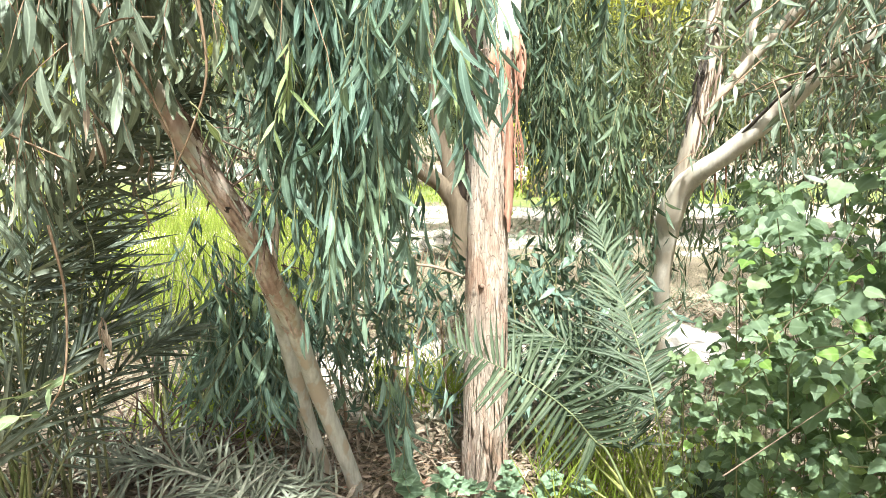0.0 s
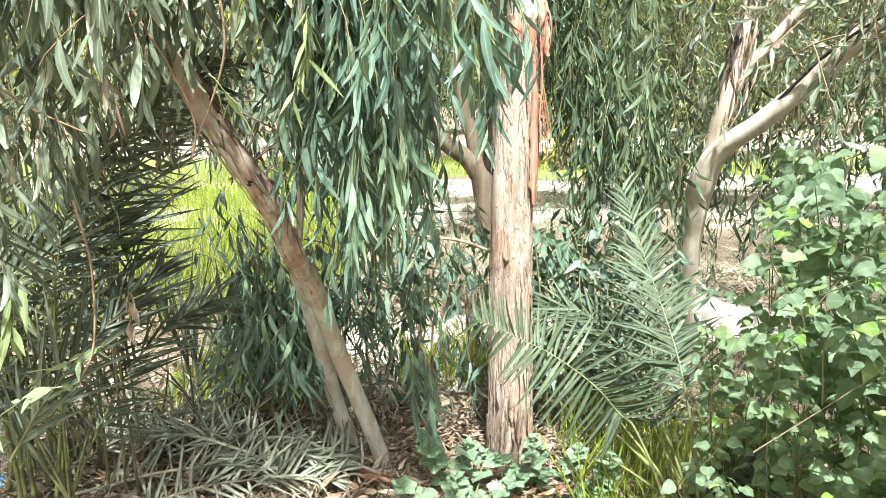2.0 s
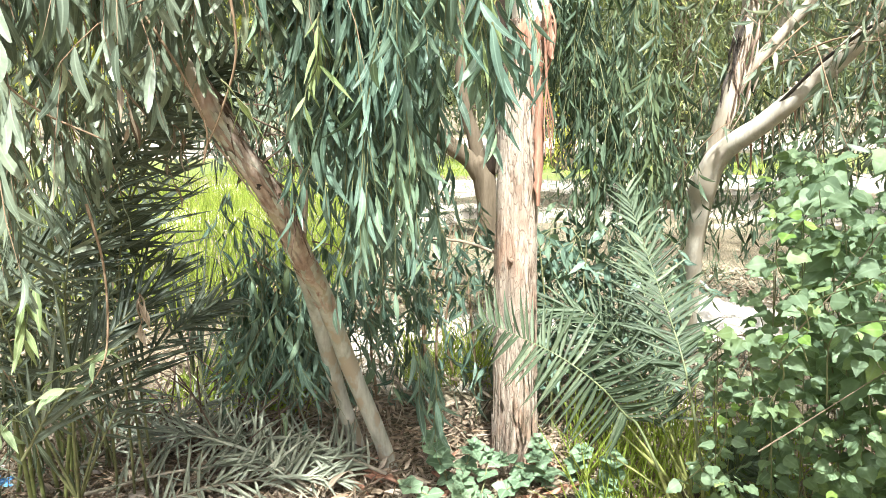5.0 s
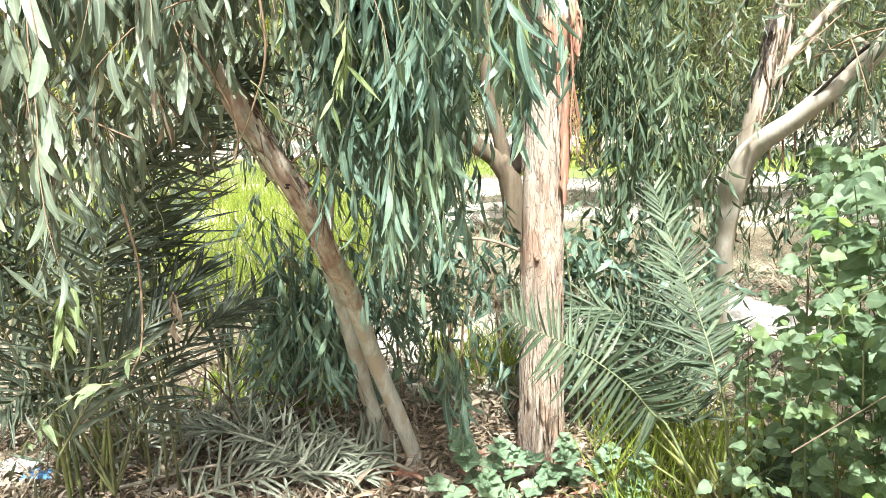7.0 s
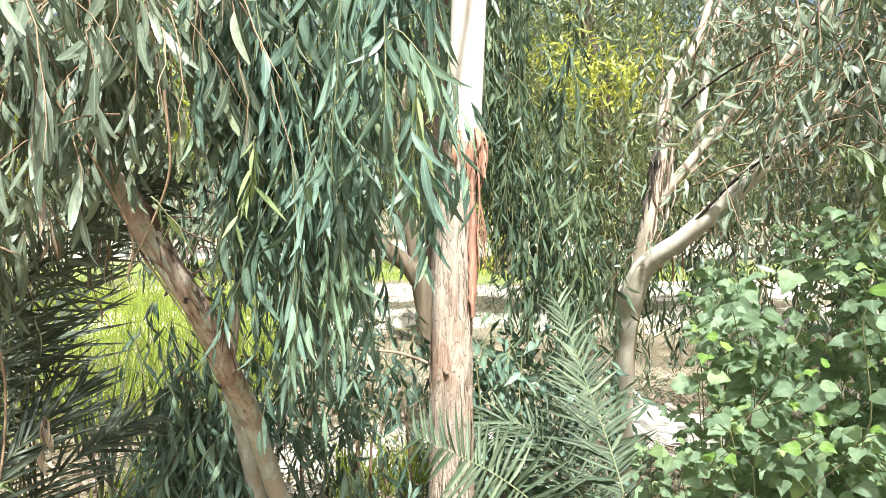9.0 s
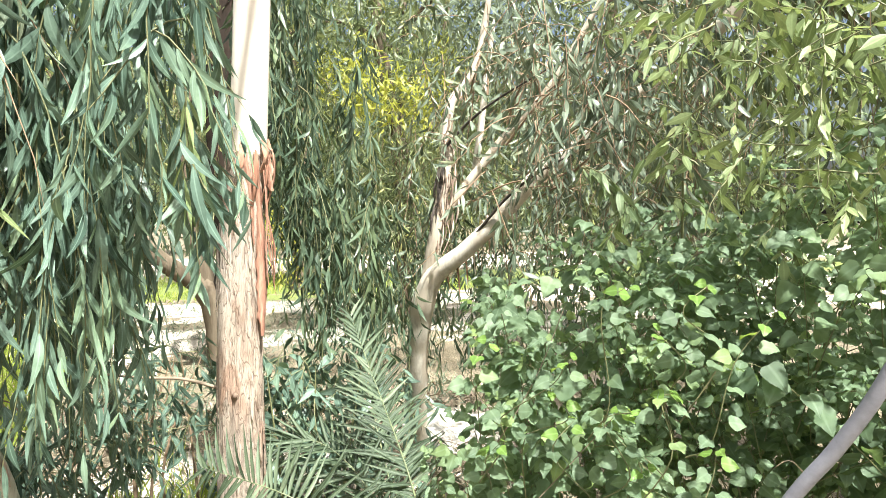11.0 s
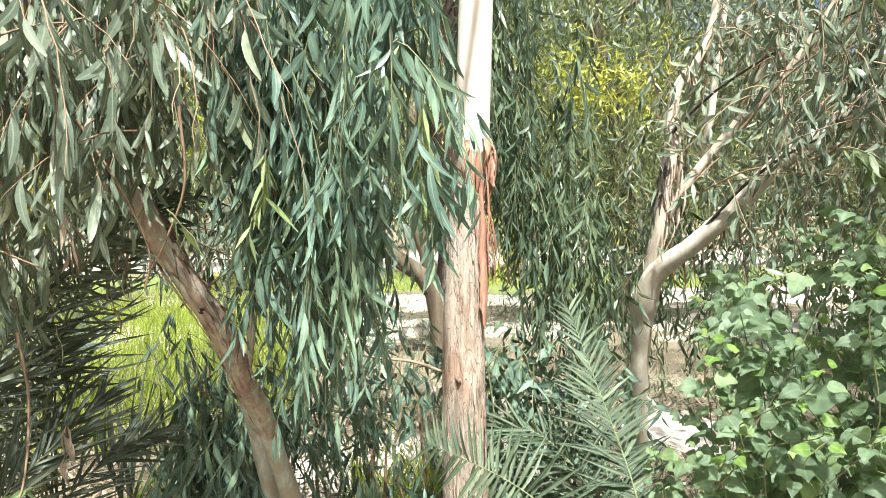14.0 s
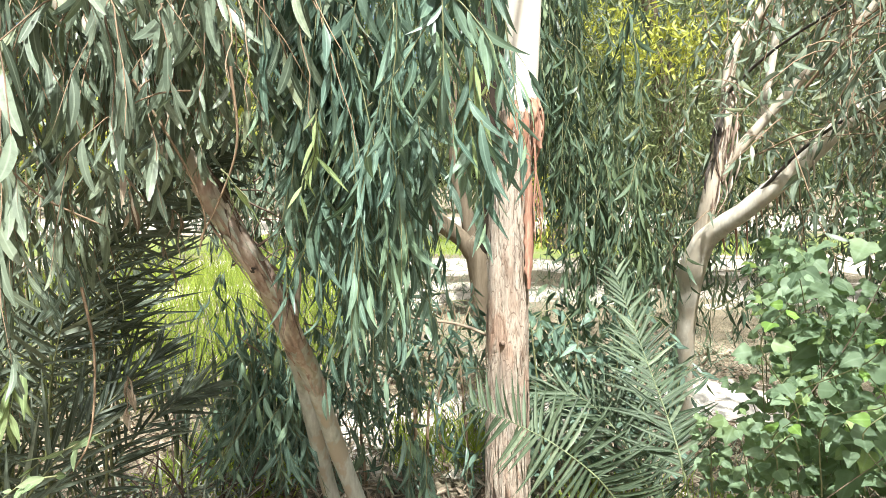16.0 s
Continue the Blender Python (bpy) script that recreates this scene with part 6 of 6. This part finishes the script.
def build_back_fork():
    tree = thing("back_forked_tree", (0.24, 6.9, 0), "sturdy brown tree forking low behind the upright trunk", "tree")
    stem("trunk", [(0.25, 6.93, -0.05), (0.22, 6.9, 0.3), (0.166, 6.87, 0.66), (0.12, 6.86, 0.80), (0.03, 6.85, 0.90)], [0.17, 0.135, 0.12, 0.10], "far_bark", tree, 30, 20, 0.12, (6, 6, 2), "", False)
    stem("limb", [(0.12, 6.87, 0.72), (0.0, 6.84, 0.90), (-0.2, 6.77, 1.06), (-0.45, 6.68, 1.28), (-0.9, 6.5, 1.8), (-1.3, 6.4, 2.6)], [0.10, 0.095, 0.09, 0.08, 0.05], "far_bark", tree, 30, 14, 0.1, (6, 6, 2))
    stem("limb", [(0.13, 6.9, 0.75), (0.05, 6.9, 1.15), (-0.06, 6.9, 1.55), (-0.1, 6.95, 2.4), (0.0, 7.0, 3.4)], [0.09, 0.075, 0.065, 0.04], "far_bark", tree, 30, 14, 0.1, (6, 6, 2))
    # this limb's shade is put into its bark colour
    stem("limb", [(0.17, 6.88, 0.75), (0.28, 6.85, 0.95), (0.33, 6.8, 1.5), (0.30, 6.78, 2.4), (0.29, 6.78, 3.4), (0.30, 6.78, 4.6)], [0.10, 0.11, 0.15, 0.19, 0.17, 0.12], "shaded_bark", tree, 30, 14, 0.1, (6, 6, 2))
    f = Foliage()
    for _ in range(110):
        x = rng.uniform(-2.4, 2.6)
        end = np.interp(x, [-2.4, -1.2, -0.5, 0.2, 0.9, 2.6], [1.1, 1.2, 1.55, 1.7, 1.65, 1.3]) + abs(rng.normal(0, 0.5))
        long = rng.uniform(0.6, 1.2)
        f.spray((x, rng.uniform(5.6, 7.6), end + long), rng.normal(0, 0.15, 3) * [1, 1, 0], long, length=0.10, width=0.011, gap=0.036, open_=0.9, thick=0.003)
    # clumps added to throw dappled shade on the path
    f.clumps(34, (-0.7, 8.0, 3.6), (1.6, 0.8, 0.5), 22, (0.2, 0.2, 0.28), 0.15, 0.014)
    f.clumps(115, (1.0, 7.4, 4.3), (2.0, 1.0, 1.6), 22, (0.2, 0.2, 0.28), 0.17, 0.016)
    f.build(tree, GUM_SHAPES, "far")
    # clumps whose yellow colour imitates leaves caught by the sun
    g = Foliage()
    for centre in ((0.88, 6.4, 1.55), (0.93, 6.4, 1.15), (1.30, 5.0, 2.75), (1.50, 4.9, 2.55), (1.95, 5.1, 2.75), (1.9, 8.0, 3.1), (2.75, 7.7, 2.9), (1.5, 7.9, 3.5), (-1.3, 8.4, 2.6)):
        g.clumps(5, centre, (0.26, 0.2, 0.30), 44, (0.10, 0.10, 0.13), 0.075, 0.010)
    g.build(tree, GUM_SHAPES, "yellow", None, 0, None, "twig", "sunlight_tinted_foliage")



def build_sunlight_tinted_shrub(at, tops):
    tree = thing("sunlight_tinted_shrub", (at[0], at[1], 0), "added tall thin shrub, its leaves coloured yellow-green as if in full sun", "shrub", "sunlit shrubs")
    # shrub added to carry yellow clumps, sunlight painted into their leaf colour
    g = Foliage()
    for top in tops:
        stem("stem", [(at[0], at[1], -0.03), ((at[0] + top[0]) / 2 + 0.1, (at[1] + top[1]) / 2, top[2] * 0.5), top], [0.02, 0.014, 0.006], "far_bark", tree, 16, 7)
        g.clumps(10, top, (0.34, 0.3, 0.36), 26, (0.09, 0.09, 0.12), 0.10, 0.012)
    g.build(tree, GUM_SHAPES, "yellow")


build_back_fork()
build_sunlight_tinted_shrub((-2.6, 4.2), ((-2.83, 3.85, 2.06), (-2.52, 4.08, 1.66), (-2.57, 4.0, 2.2)))
build_sunlight_tinted_shrub((-1.35, 4.6), ((-1.15, 4.2, 2.65), (-1.3, 4.3, 2.3)))
FAR_LABEL = "leafy tree beyond the clearing in sunlight"
build_far_tree((-3.4, 13.5), 8, 0.16, 4, [((0, 0, 4.2), (2.6, 2.0, 2.9), 1.0)], 900, 0.16, FAR_LABEL)
build_far_tree((2.9, 9.0), 7, 0.14, 4, [((0, 0, 3.2), (1.9, 1.6, 2.4), 0.75), ((-0.3, -0.6, 1.7), (1.5, 1.0, 1.0), 0.25)], 560, 0.13, FAR_LABEL)
build_far_tree((5.4, 7.2), 7, 0.15, 4, [((0, 0, 2.9), (2.2, 1.8, 2.5), 0.7), ((-0.8, 0.3, 5.6), (2.4, 1.4, 1.3), 0.3)], 900, 0.14, FAR_LABEL)
build_far_tree((4.6, 4.6), 6, 0.12, 4, [((0, 0, 2.7), (1.5, 1.5, 2.2), 1.0)], 420, 0.12, FAR_LABEL)
build_far_tree((-5.4, 2.2), 7, 0.14, 4, [((0, 0, 3.0), (1.9, 1.7, 2.7), 1.0)], 900, 0.13, FAR_LABEL)
build_far_tree((-6.5, 8.5), 8, 0.16, 4, [((0, 0, 4.0), (2.4, 2.2, 2.8), 1.0)], 700, 0.15, FAR_LABEL)
build_far_tree((2.2, 14.5), 10, 0.2, 5, [((0, 0, 6.2), (3.6, 1.6, 3.0), 1.0)], 620, 0.17, FAR_LABEL)
build_far_tree((0.8, 19), 9, 0.2, 4, [((0, 0, 4.6), (4.0, 2.5, 3.6), 1.0)], 900, 0.2, FAR_LABEL)
build_far_tree((6.5, 16), 9, 0.2, 4, [((0, 0, 4.6), (4.0, 2.5, 3.8), 1.0)], 750, 0.2, FAR_LABEL)
build_far_tree((-8, 20), 9, 0.2, 4, [((0, 0, 4.8), (4.5, 2.5, 4.0), 1.0)], 480, 0.28, FAR_LABEL)
build_far_tree((3.4, 2.0), 6, 0.11, 3, [((0, 0, 3.0), (1.2, 1.4, 2.0), 1.0)], 300, 0.15, FAR_LABEL)
for k in range(9):
    build_far_tree((-24 + 6.0 * k, 32 + 3 * (k % 2)), 10, 0.25, 2, [((0, 0, 4.8), (4.2, 2.5, 4.8), 1.0)], 300, 0.42, "far tree in the wood edge behind the meadow", "far_tree")
# unseen trees added round the viewpoint, low enough to let sky light in
for x, y, h in ((-9, -9, 4.5), (-4, -12, 4.5), (1.5, -11, 4), (6.5, -10, 4.5), (10, -4, 6), (11, 2, 7), (-10.5, -2, 6), (-11, 4, 7)):
    build_far_tree((x, y), h, 0.2, 3, [((0, 0, 0.5 * h), (3.0, 2.6, 0.48 * h), 1.0)], 330, 0.4, "unseen leafy tree added to close the clearing", "side_tree")
